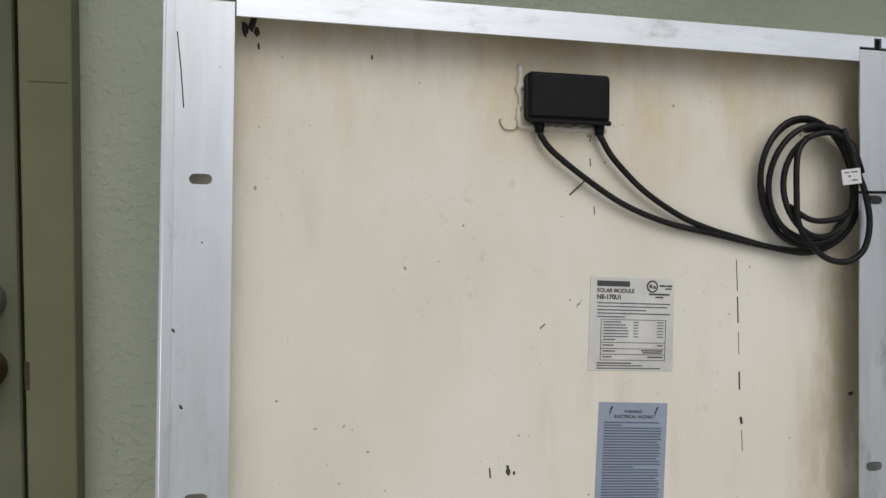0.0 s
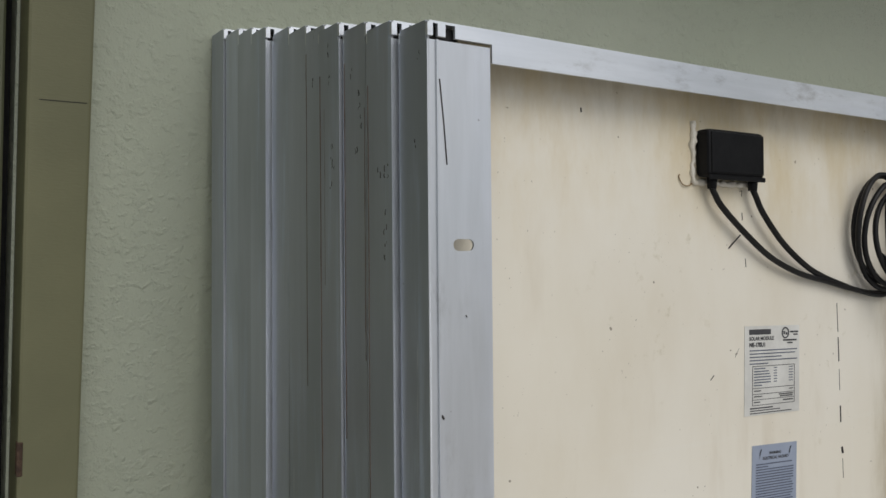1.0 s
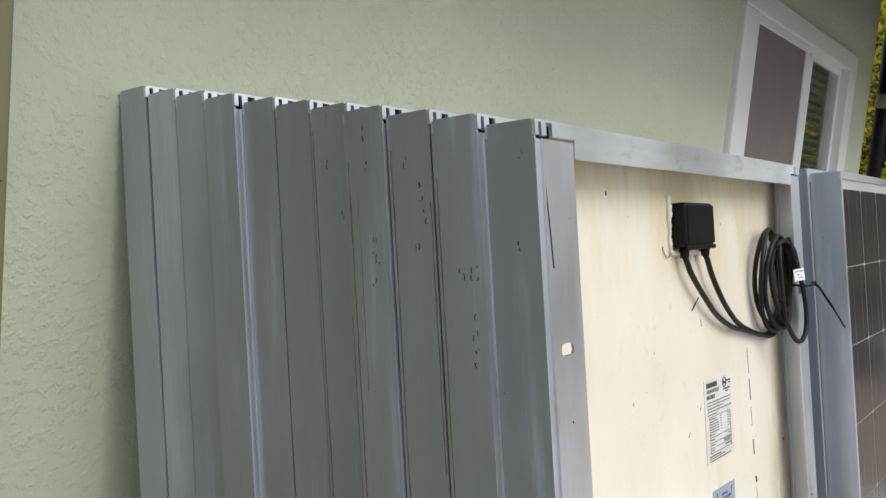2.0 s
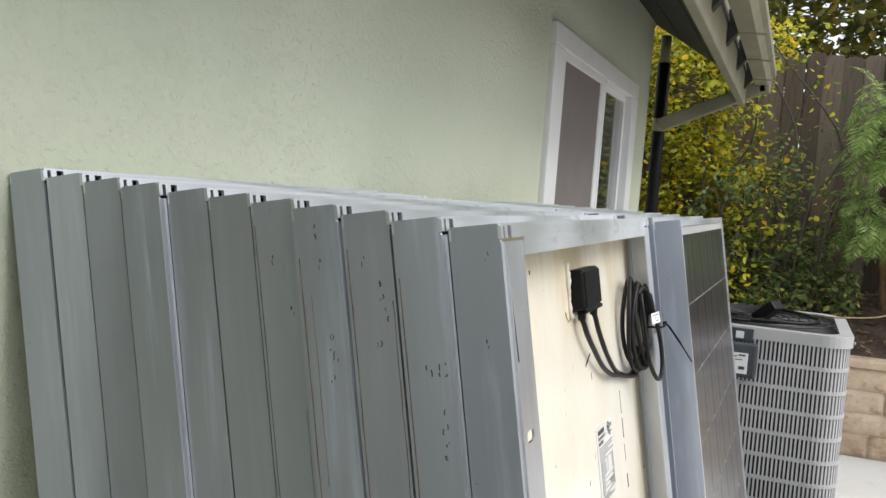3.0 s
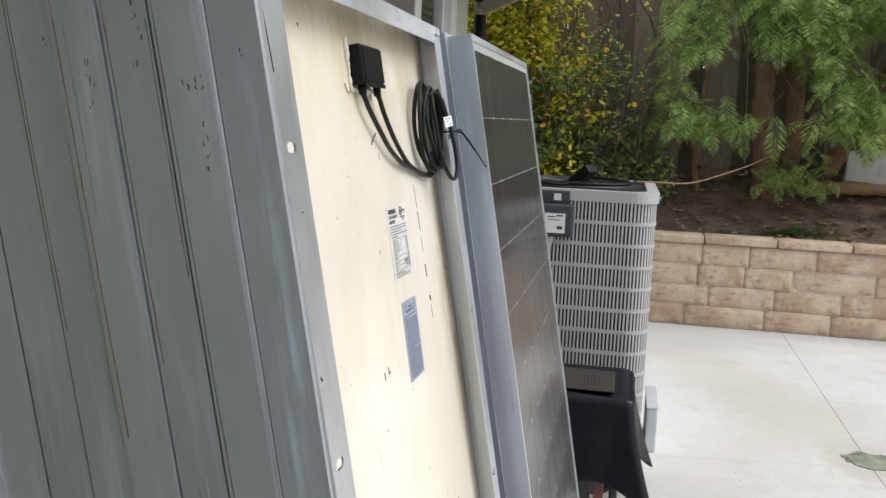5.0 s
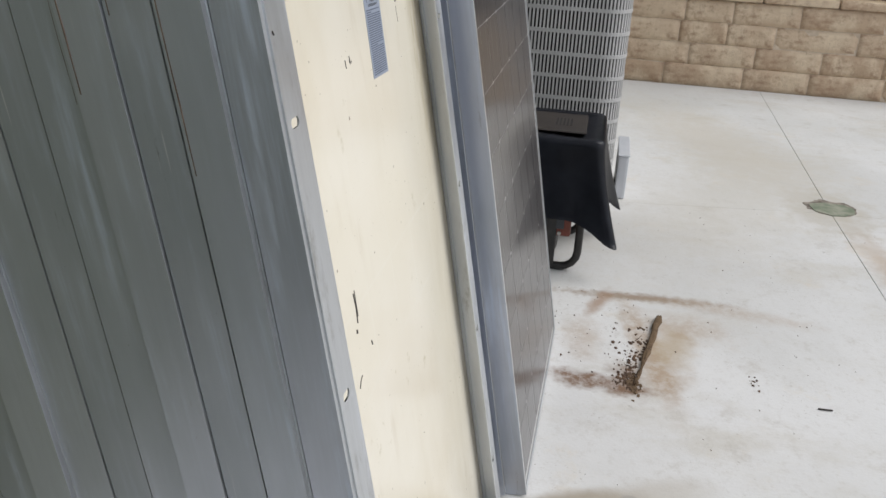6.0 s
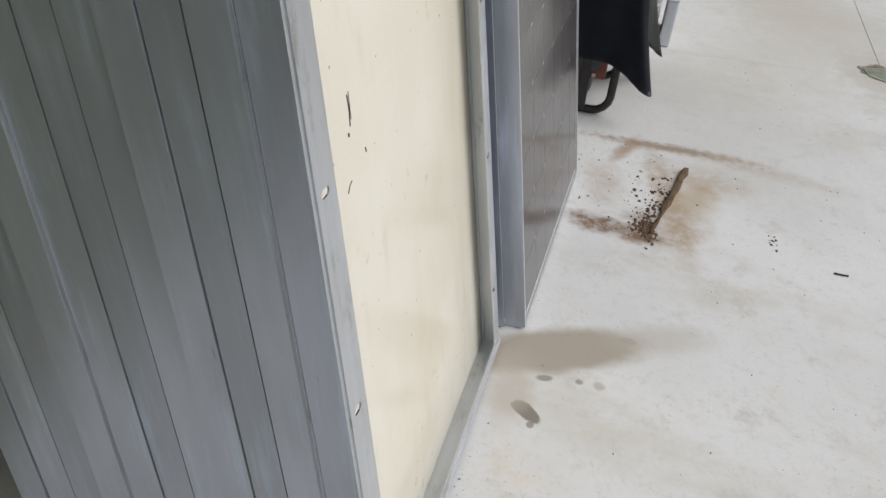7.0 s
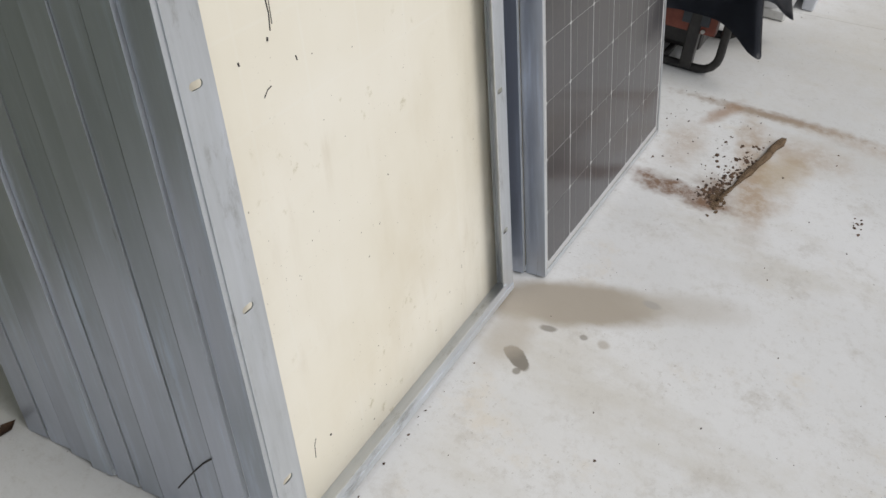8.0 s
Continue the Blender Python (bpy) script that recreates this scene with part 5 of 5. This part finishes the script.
for j in range(M + 1):
    t = j / M
    row = []
    for k, (x, y) in enumerate(dense):
        p = Vector((x, y))
        out = (p - gc).normalized()
        near = math.exp(-((p - Vector((GX0, GY0))).length / 0.060) ** 2)
        rear = math.exp(-((p - Vector((GX1, GY0))).length / 0.085) ** 2)
        valley = math.exp(-((y - GY0) / 0.05) ** 2) * math.exp(-((x - gc.x) / 0.10) ** 2)
        fold = 0.010 * math.sin(k * 0.31 + 1.3) + 0.005 * math.sin(k * 0.83)
        hem = 0.212 - 0.078 * near - 0.125 * rear + 0.008 * math.sin(k * 0.17) + 0.02 * (x - GX0) / (GX1 - GX0)
        flare = t ** 1.35 * (0.022 + 0.085 * near + 0.115 * rear) - 0.05 * valley * t + fold * t
        q = p + out * flare
        z = GZ - 0.004 - (GZ - hem) * t if j else GZ - 0.004
        row.append(bm.verts.new((q.x, q.y, z)))
    loops.append(row)
for j in range(M):
    for k in range(n):
        bm.faces.new((loops[j][k], loops[j + 1][k], loops[j + 1][(k + 1) % n], loops[j][(k + 1) % n])).smooth = True
prev = loops[0]
for ins, dz in ((0.012, 0.004), (0.05, 0.001), (0.09, -0.004)):
    row = [bm.verts.new((*(Vector(d) + (gc - Vector(d)).normalized() * ins), GZ + dz)) for d in dense]
    for k in range(n):
        bm.faces.new((prev[k], prev[(k + 1) % n], row[(k + 1) % n], row[k])).smooth = True
    prev = row
bm.faces.new(prev)
bmesh.ops.solidify(bm, geom=bm.faces[:], thickness=0.003)
cover = part("cover", bm, TARP, generator, "black vinyl cover with hanging corners")
tpanel = part("top_panel", box_bm(2.30, 2.56, -0.06, 0.40, GZ - 0.004, GZ + 0.004, bevel=0.003), TARP_BROWN, cover, "brown top panel with five slots")
for k in range(5):
    part("slot", box_bm(2.38, 2.48, -0.005 + 0.013 * k, 0.001 + 0.013 * k, GZ + 0.0035, GZ + 0.0048), SLOT_DARK, tpanel)
for x in (2.235, 2.585):
    u = [(x, -0.075, 0.42), (x, -0.078, 0.20), (x, -0.078, 0.09)] + [(x, -0.018 - 0.06 * math.cos(radians(a)), 0.075 - 0.06 * math.sin(radians(a))) for a in (0, 22, 45, 67, 90)] + [(x, 0.20, 0.015), (x, 0.38, 0.015), (x, 0.43, 0.06), (x, 0.43, 0.42)]
    part("frame_tube", tube_bm(u, 0.0145, 12), TUBE_BLACK, generator, "black steel frame tube")
    part("leg", box_bm(x - 0.02, x + 0.02, 0.005, 0.045, 0.012, 0.22, bevel=0.004), TUBE_BLACK, generator)
part("cross_tube", tube_bm([(2.235, 0.10, 0.03), (2.585, 0.10, 0.03)], 0.012, 10), TUBE_BLACK, generator)
part("tank_panel", box_bm(2.222, 2.262, -0.045, 0.35, 0.135, 0.215, bevel=0.008, seg=2), RED_PAINT, generator, "worn red metal panel")
part("panel_plate", box_bm(2.216, 2.223, -0.02, 0.07, 0.165, 0.205, bevel=0.002), BOX_GREY, generator)
part("bolt", tube_bm([(2.222, -0.005, 0.148), (2.214, -0.005, 0.148)], 0.007, 10), NICKEL, generator)
part("engine_block", box_bm(2.28, 2.56, 0.0, 0.38, 0.05, 0.40, bevel=0.02, seg=2), TUBE_BLACK, generator, "dark engine block")

# ---- small things on the ground ----
drain = holder("drain_lid", "faded green round drain lid set in the concrete", "drain")
def ragged_disc(cx, cy, rad, z, rag, seed, cut=0.0):
    """A thin disc with an uneven outline, partly silted over."""
    bm = bmesh.new()
    pts = []
    for k in range(48):
        t = 2 * math.pi * k / 48
        rr = rad * (1 + rag * noise.noise(Vector((2.2 * math.cos(t) + seed, 2.2 * math.sin(t), 0))) + rag * 0.5 * noise.noise(Vector((7 * math.cos(t), 7 * math.sin(t), seed))))
        pts.append((cx + rr * math.cos(t) * (1 - cut * max(0, math.cos(t))), cy + rr * math.sin(t)))
    lo, hi = [bm.verts.new((x, y, -0.006)) for x, y in pts], [bm.verts.new((x, y, z)) for x, y in pts]
    bm.faces.new(hi)
    for k in range(48):
        bm.faces.new((lo[k], lo[(k + 1) % 48], hi[(k + 1) % 48], hi[k]))
    return bm


part("lid_ring", ragged_disc(3.30, -1.195, 0.112, 0.0015, 0.22, 4.0, 0.1), DRAIN_DIRT, drain, "brown dirt round the lid")
part("lid", ragged_disc(3.285, -1.197, 0.098, 0.004, 0.10, 9.0, 0.3), DRAIN_GREEN, drain)

dr = random.Random(21)
bm = bmesh.new()
pts = [Vector((1.93, -0.37, 0.010)).lerp(Vector((1.475, -0.285, 0.010)), k / 14) + Vector((dr.uniform(-0.003, 0.003), dr.uniform(-0.0018, 0.0018), 0)) for k in range(15)]
add_tube(bm, pts, [(0.0105 if k < 10 else 0.0135 - 0.0008 * k) + dr.uniform(-0.0028, 0.0022) for k in range(15)], 11)
for v in bm.verts:
    v.co.z = max(v.co.z * 0.75 + dr.uniform(-0.003, 0.003), 0.0)
    v.co.y += dr.uniform(-0.0022, 0.0022)
rot_stick = thing("rotten_stick", bm, STICK, "rotten brown stick crumbling on the rust-stained concrete", "stick")


def chips(name, label, n, where, size, mat, seed):
    q = random.Random(seed)
    vs, fs = [], []
    for _ in range(n):
        x, y = where(q)
        s, a, hgt = size * q.uniform(0.2, 1.0) ** 1.5 * 1.5, q.uniform(0, 6.28), q.uniform(0.001, 0.004)
        b = len(vs)
        for k in range(5):
            r = s * q.uniform(0.25, 1.1)
            vs.append((x + r * math.cos(a + k * 1.257), y + 0.6 * r * math.sin(a + k * 1.257), 0.0006))
        vs.append((x, y, hgt))
        fs += [(b + k, b + (k + 1) % 5, b + 5) for k in range(5)]
    ob = tagged(new(name, raw_mesh(name, vs, fs, mat)), label, "debris", kind="stuff")
    return ob


def flake_place(q):
    t = q.random() ** 1.7
    return (1.475 + 0.36 * t + q.gauss(0, 0.022), -0.272 - 0.075 * t + abs(q.gauss(0, 0.026 + 0.02 * t)))


chips("rust_flakes", "dark crumbs of rotten wood around the stick", 260, flake_place, 0.010, RUST, 4)
chips("bark_shreds", "shreds of rotten bark at the crumbled end of the stick", 90, lambda q: (1.49 + q.gauss(0, 0.03), -0.282 + q.gauss(0, 0.013)), 0.014, STICK, 14)
chips("brown_crumbs", "scattered brown crumbs on the concrete", 46, lambda q: (q.uniform(1.5, 2.1), q.uniform(-0.30, -0.02)), 0.006, RUST, 5)
chips("leaf_crumbs", "scattered dark leaf crumbs over the patio", 240, lambda q: (q.uniform(-0.3, 3.2), q.uniform(-2.2, -0.03)), 0.0042, RUST, 6)
chips("crumb_clump", "small clump of brown crumbs on the concrete", 12, lambda q: (1.585 + q.gauss(0, 0.022), -0.628 + q.gauss(0, 0.016)), 0.009, RUST, 7)
chips("dirt_crumbs", "dirt gathered under the panel frame", 16, lambda q: (q.uniform(0.05, 0.6), q.gauss(0.004, 0.008)), 0.004, RUST, 8)
twig = thing("twig", tube_bm([(1.483, -0.787, 0.003), (1.482, -0.806, 0.004), (1.485, -0.826, 0.003)], 0.0024, 6), SCRATCH, "short dark twig on the concrete", "twig")
bm = bmesh.new()
cl = [bm.verts.new(p) for p in ((-0.055, 0.60, 0.004), (-0.035, 0.615, 0.010), (-0.010, 0.608, 0.005), (-0.030, 0.594, 0.006), (-0.032, 0.604, 0.001))]
for a, b in ((0, 1), (1, 2), (2, 3), (3, 0)):
    bm.faces.new((cl[a], cl[b], cl[4]))
bmesh.ops.solidify(bm, geom=bm.faces[:], thickness=0.0006)
dry_leaf = thing("dry_leaf", bm, RUST, "curled brown dry leaf on the concrete", "leaf")

# ---- plants ----
def leaf_cloud(n, place, size, seed, fold=0.25):
    """Many folded leaves, each an island of six triangles."""
    q = random.Random(seed)
    vs, fs = [], []
    for _ in range(n):
        got = place(q)
        if got is None:
            continue
        p, s = Vector(got), size * q.uniform(0.6, 1.25)
        d = Vector((q.gauss(-0.25, 0.8), q.gauss(0, 1), q.gauss(-0.35, 0.6))).normalized()
        side = d.cross(Vector((q.gauss(0, 0.5), q.gauss(0, 0.5), 1))).normalized()
        nrm = d.cross(side)
        b = len(vs)
        up, wide = nrm * s * fold, q.uniform(0.24, 0.36)
        vs += [tuple(p), tuple(p + d * s * 0.25 + side * s * wide * 0.9 + up * 0.2), tuple(p + d * s * 0.62 + side * s * wide + up * 0.25), tuple(p + d * s - up * 0.25), tuple(p + d * s * 0.62 - side * s * wide + up * 0.25), tuple(p + d * s * 0.25 - side * s * wide * 0.9 + up * 0.2), tuple(p + d * s * 0.5 - up * 0.15)]
        fs += [(b + k, b + (k + 1) % 6, b + 6) for k in range(6)]
    return vs, fs


def clump_density(p, freq, seed):
    return noise.noise(Vector((p[0] * freq + seed, p[1] * freq, p[2] * freq)))


def bush_place(q):
    y = q.uniform(-0.15, 2.6)
    z = q.uniform(0.85, 3.05)
    x = 6.10 + 0.62 * q.random() ** 0.8 + 0.14 * math.sin(y * 4 + z * 3)
    edge = min(1.0, max(0.06, (y - 0.12 + 0.12 * math.sin(z * 5)) / 0.50))
    if q.random() > edge or clump_density((x, y, z), 3.4, 3.0) < -0.20 + 0.30 * (1 - edge):
        return None
    return (x, y, z)


def low_place(q):
    y, z = q.uniform(-0.40, 0.80), 0.92 + abs(q.gauss(0, 0.52))
    x = 6.0 + 0.7 * q.random()
    if clump_density((x, y, z), 3.6, 9.0) < 0.02 + 0.10 * (z > 1.5) or z > 2.5 or q.random() < 0.25 * (y < 0.1):
        return None
    return (x, y, z)


bush = holder("yellow_green_bush", "dense yellow-green shrub with some orange leaves before the fence", "shrub")
bush.location = (0, 0, 0)
part("leaves", raw_mesh("leaves", *leaf_cloud(46000, bush_place, 0.053, 1), BUSH_LEAF), None, bush)
q = random.Random(3)
for k in range(16):
    y0 = 0.05 + 0.155 * k
    pts = [(6.35 + q.uniform(-0.08, 0.08), y0 + q.uniform(-0.1, 0.1), 0.85), (6.35 + q.uniform(-0.12, 0.12), y0 + q.uniform(-0.2, 0.2), 1.5), (6.35 + q.uniform(-0.15, 0.15), y0 + q.uniform(-0.3, 0.3), 2.1), (6.3 + q.uniform(-0.2, 0.2), y0 + q.uniform(-0.4, 0.4), 2.8)]
    path = smooth_path(pts, 5)
    part("stem", tube_bm(path, [0.018 * (1 - 0.75 * i / len(path)) for i in range(len(path))], 6), STEM, bush)
shrub = holder("green_shrub", "low dark green shrub at the foot of the fence", "shrub")
part("leaves", raw_mesh("leaves", *leaf_cloud(8500, low_place, 0.052, 2), BUSH_LOW), None, shrub)
for k in range(9):
    y0 = -0.2 + 0.11 * k
    part("stem", tube_bm(smooth_path([(6.35, y0, 0.80), (6.25 + q.uniform(-0.1, 0.1), y0 + q.uniform(-0.1, 0.1), 1.2), (6.2 + q.uniform(-0.15, 0.1), y0 + q.uniform(-0.2, 0.2), 1.75)], 4), 0.007, 5), STEM, shrub)


def frond(vs, fs, p, d, length, q):
    """A drooping feathery leaf with pairs of narrow leaflets."""
    n = 20
    pos, way = Vector(p), Vector(d).normalized()
    for k in range(n):
        t = k / n
        way = (way + Vector((0, 0, -0.07))).normalized()
        nxt = pos + way * length / n
        side = way.cross(Vector((0, 0, 1)))
        side = side.normalized() if side.length > 0.05 else Vector((0, 1, 0))
        ll = length * (0.27 * math.sin(math.pi * min(t * 0.85 + 0.2, 1)) + 0.03)
        for sgn in (-1, 1):
            tip = pos + (side * sgn * 0.85 + way * 0.55 + Vector((0, 0, q.uniform(-0.35, 0.05)))) * ll
            mid = pos.lerp(tip, 0.5)
            w = way * ll * 0.075
            b = len(vs)
            vs += [tuple(pos), tuple(mid + w), tuple(tip), tuple(mid - w)]
            fs.append((b, b + 1, b + 2, b + 3))
        b = len(vs)
        s2 = side * 0.0016
        vs += [tuple(pos - s2), tuple(pos + s2), tuple(nxt + s2), tuple(nxt - s2)]
        fs.append((b, b + 1, b + 2, b + 3))
        pos = nxt


tree = holder("pepper_tree", "leaning tree with peeling bark and bright green feathery fronds", "tree")


def limb(pts, r0, r1, sides=9, seed=0, mat=None, name="limb"):
    path = smooth_path(pts, 6)
    qq = random.Random(seed)
    rr = [(r0 + (r1 - r0) * i / (len(path) - 1)) * (1 + qq.uniform(-0.17, 0.17)) for i in range(len(path))]
    return part(name, tube_bm(path, rr, sides), mat or BARK, tree)


limb([(6.62, -1.14, 0.86), (6.60, -1.10, 1.25), (6.60, -1.06, 1.65), (6.61, -1.06, 1.93)], 0.095, 0.078, 12, 1, name="trunk")
limb([(6.78, -1.33, 0.86), (6.77, -1.33, 1.5), (6.78, -1.30, 2.2), (6.75, -1.30, 2.8), (6.70, -1.36, 3.6)], 0.085, 0.05, 10, 2, name="trunk")
limb([(6.76, -1.32, 2.15), (6.70, -1.05, 2.50), (6.68, -0.80, 2.78), (6.68, -0.50, 3.12), (6.66, -0.25, 3.5)], 0.05, 0.028, 9, 3)
limb([(6.70, -1.50, 0.95), (6.66, -1.60, 1.15), (6.60, -1.78, 1.50), (6.60, -1.98, 1.95), (6.60, -2.2, 2.5)], 0.075, 0.05, 9, 4)
limb([(6.45, -1.42, 0.99), (6.42, -1.62, 1.02), (6.40, -1.95, 1.02), (6.40, -2.4, 1.0)], 0.055, 0.04, 9, 5)
limb([(6.68, -0.62, 0.9), (6.66, -0.58, 1.3), (6.66, -0.64, 1.9), (6.62, -0.70, 2.5)], 0.03, 0.018, 7, 6)
for k in range(14):
    y0, z0k = q.uniform(-2.1, -0.5), q.uniform(1.7, 2.8)
    limb([(6.72, y0 * 0.8 - 0.25, z0k + 0.35), (6.5, y0, z0k + 0.3), (6.25 + q.uniform(-0.15, 0.1), y0 + q.uniform(-0.2, 0.2), z0k), (6.15 + q.uniform(-0.15, 0.1), y0 + q.uniform(-0.3, 0.3), z0k - 0.45)], 0.007, 0.003, 5, 20 + k, STEM, "twig")
vs, fs = [], []
q = random.Random(8)
for _ in range(3600):
    y, z = q.uniform(-2.45, -0.30), q.uniform(1.40, 3.1)
    x = 6.0 + 0.7 * q.random()
    if clump_density((x, y, z), 1.9, 5.0) < -0.10 or (z < 1.9 and q.random() < 0.35) or (y > -0.7 and z > 2.55) or (abs(y + 1.12) < 0.26 and 1.55 < z < 2.05 and x < 6.70):
        continue
    frond(vs, fs, (x, y, z), (q.gauss(-0.45, 0.5), q.gauss(0.1, 0.7), q.gauss(-0.25, 0.4)), q.uniform(0.16, 0.34), q)
for _ in range(90):
    frond(vs, fs, (6.40 + q.gauss(0, 0.09), -1.33 + q.gauss(0, 0.13), 1.02 + abs(q.gauss(0, 0.12))), (q.gauss(-0.6, 0.6), q.gauss(0, 0.8), q.gauss(0.0, 0.5)), q.uniform(0.10, 0.22), q)
part("fronds", raw_mesh("fronds", vs, fs, PEPPER_LEAF), None, tree)
vs, fs = [], []
for _ in range(60):
    frond(vs, fs, (6.12 + q.gauss(0, 0.04), -1.32 + q.gauss(0, 0.10), 0.68), (q.gauss(-0.3, 0.6), q.gauss(0, 0.8), 0.9), q.uniform(0.08, 0.15), q)
weeds = tagged(new("weeds", raw_mesh("weeds", vs, fs, GRASS)), "small clump of green weeds on the soil", "weeds", kind="stuff")
pale_block = thing("concrete_block", box_bm(6.62, 6.82, -2.35, -1.72, 0.98, 1.30, bevel=0.012), PALE_BLOCK, "pale grey concrete block lying by the fence", "block")

litter = random.Random(33)
vs, fs = [], []
for _ in range(900):
    x, y = litter.uniform(5.96, 6.9), litter.uniform(-3.5, 1.2)
    z = 0.625 + min(max((x - 6.0) / 0.9, 0), 1) * 0.41 + 0.02
    s, a = litter.uniform(0.008, 0.03), litter.uniform(0, 6.28)
    b = len(vs)
    vs += [(x + s * math.cos(a + k * 2.1) * (1 if k else 2.2), y + s * math.sin(a + k * 2.1) * (1 if k else 2.2), z + litter.uniform(0, 0.02)) for k in range(3)]
    fs.append((b, b + 1, b + 2))
leaf_litter = tagged(new("leaf_litter", raw_mesh("leaf_litter", vs, fs, TWINE)), "dry leaves and twigs scattered on the soil", "leaf litter", kind="stuff")


def far_place(q):
    y, z, x = q.uniform(-7, 5), q.uniform(1.2, 5.0), q.uniform(7.5, 9.6)
    if clump_density((x, y, z), 0.9, 1.0) < -0.5 + max(0, (z - 3.1)) * 0.42 or clump_density((x, y, z), 3.0, 2.0) < -0.22:
        return None
    return (x, y, z)


far_trees = tagged(new("far_trees", raw_mesh("far_trees", *leaf_cloud(90000, far_place, 0.11, 4), FAR_LEAF)), "dark olive trees standing behind the fence", "trees", kind="stuff")

# ---- fence ----
fence = holder("fence", "weathered grey-brown wooden board fence with dog-eared tops", "fence")
FX = 6.92


def board_mesh(w, hgt, ear, seed):
    qq = random.Random(seed)
    bm = bmesh.new()
    o = [(-w / 2, 0), (w / 2, qq.uniform(-0.03, 0.03)), (w / 2 + qq.uniform(-0.004, 0.004), hgt - ear), (w / 2 - ear, hgt), (-w / 2 + ear, hgt), (-w / 2, hgt - ear)]
    a, b = [bm.verts.new((0, y, z)) for y, z in o], [bm.verts.new((0.018, y, z)) for y, z in o]
    bm.faces.new(a[::-1]), bm.faces.new(b)
    for k in range(6):
        bm.faces.new((a[k], a[(k + 1) % 6], b[(k + 1) % 6], b[k]))
    return as_mesh("board", bm, FENCE_WOOD)


boards = [board_mesh(0.1425 + 0.001 * (k % 3), 1.72 + 0.03 * k, 0.026, k) for k in range(4)]
low = [as_mesh("low_board", box_bm(0, 0.02, -0.06, 0.06, 0, 0.30, bevel=0.004), FENCE_LOW), as_mesh("low_board", box_bm(0, 0.02, -0.05, 0.05, 0, 0.24, bevel=0.004), FENCE_LOW)]
q = random.Random(17)
for k in range(76):
    y = 3.4 - 0.141 * k
    mb = q.choice(boards)
    part("board", mb, None, fence).matrix_basis = pose(FX + q.uniform(-0.006, 0.006), y, 2.865 + q.uniform(-0.02, 0.015) - (1.72, 1.75, 1.78, 1.81)[boards.index(mb)], q.uniform(-0.7, 0.7), q.uniform(-0.8, 0.8), 0)
    part("low_board", q.choice(low), None, fence).matrix_basis = pose(FX + 0.03, y + q.uniform(-0.03, 0.03), 0.93 + q.uniform(-0.05, 0.02), q.uniform(-4, 4), 0, 0)
for z in (1.25, 1.95, 2.65):
    part("rail", box_bm(FX + 0.052, FX + 0.09, -7.3, 3.5, z, z + 0.085), FENCE_WOOD, fence)
for k in range(5):
    part("post", box_bm(FX + 0.092, FX + 0.18, 3.0 - 2.4 * k, 3.09 - 2.4 * k, 0.85, 2.75), FENCE_WOOD, fence)

# ---- retaining wall ----
retaining_wall = holder("retaining_wall", "low tan split-face block retaining wall with a cap course", "retaining wall", kind="structure")
RX = 5.80
part("mortar_core", box_bm(RX + 0.003, RX + 0.16, -7.0, 6.0, -0.05, 0.602), MORTAR, retaining_wall, "recessed mortar between the blocks")


def block_mesh(seed):
    qq = random.Random(seed)
    bm = bmesh.new()
    L2, H2, nu, nv = 0.2235, 0.0735, 12, 4
    face = []
    for i in range(nu + 1):
        col = []
        for j in range(nv + 1):
            y, z = -L2 + 2 * L2 * i / nu, -H2 + 2 * H2 * j / nv
            inner = min(1.0, min(L2 - abs(y), (H2 - abs(z)) * 1.6) / 0.03)
            bulge = -0.013 * inner * (0.55 + 0.9 * noise.noise(Vector((y * 9, z * 14, seed * 3.1))))
            wob = 0.004 * noise.noise(Vector((y * 17, z * 17, seed + 5.0)))
            col.append(bm.verts.new((bulge, y + wob, z + wob)))
        face.append(col)
    for i in range(nu):
        for j in range(nv):
            bm.faces.new((face[i][j], face[i][j + 1], face[i + 1][j + 1], face[i + 1][j])).smooth = True
    rim_e = [e for e in bm.edges if e.is_boundary]
    r = bmesh.ops.extrude_edge_only(bm, edges=rim_e)
    for v in r["geom"]:
        if isinstance(v, bmesh.types.BMVert):
            v.co.x = 0.02
    return as_mesh("block", bm, BLOCK)


blocks = [block_mesh(k) for k in range(6)]
q = random.Random(29)
for row in range(4):
    y = 5.9 - (0.226 if row % 2 else 0.0) + 0.06 * row
    while y > -6.7:
        grow = q.choice((0.72, 0.9, 1.0, 1.0, 1.0, 1.1, 1.22))
        y -= 0.226 * grow
        part("block", q.choice(blocks), None, retaining_wall).matrix_basis = pose(RX + q.uniform(-0.004, 0.004), y, 0.075 + 0.151 * row + q.uniform(-0.002, 0.002), q.uniform(-0.4, 0.4), 0, 0) @ Matrix.Diagonal((1, grow, 1, 1))
        y -= 0.226 * grow
cap = as_mesh("cap_stone", box_bm(-0.022, 0.17, -0.246, 0.246, 0.0, 0.058, bevel=0.014, seg=2), BLOCK)
for k in range(25):
    part("cap_stone", cap, None, retaining_wall).matrix_basis = pose(RX + q.uniform(-0.003, 0.003), 5.6 - 0.499 * k, 0.604 + q.uniform(0, 0.003), 0, q.uniform(-0.4, 0.4), q.uniform(-0.4, 0.4))
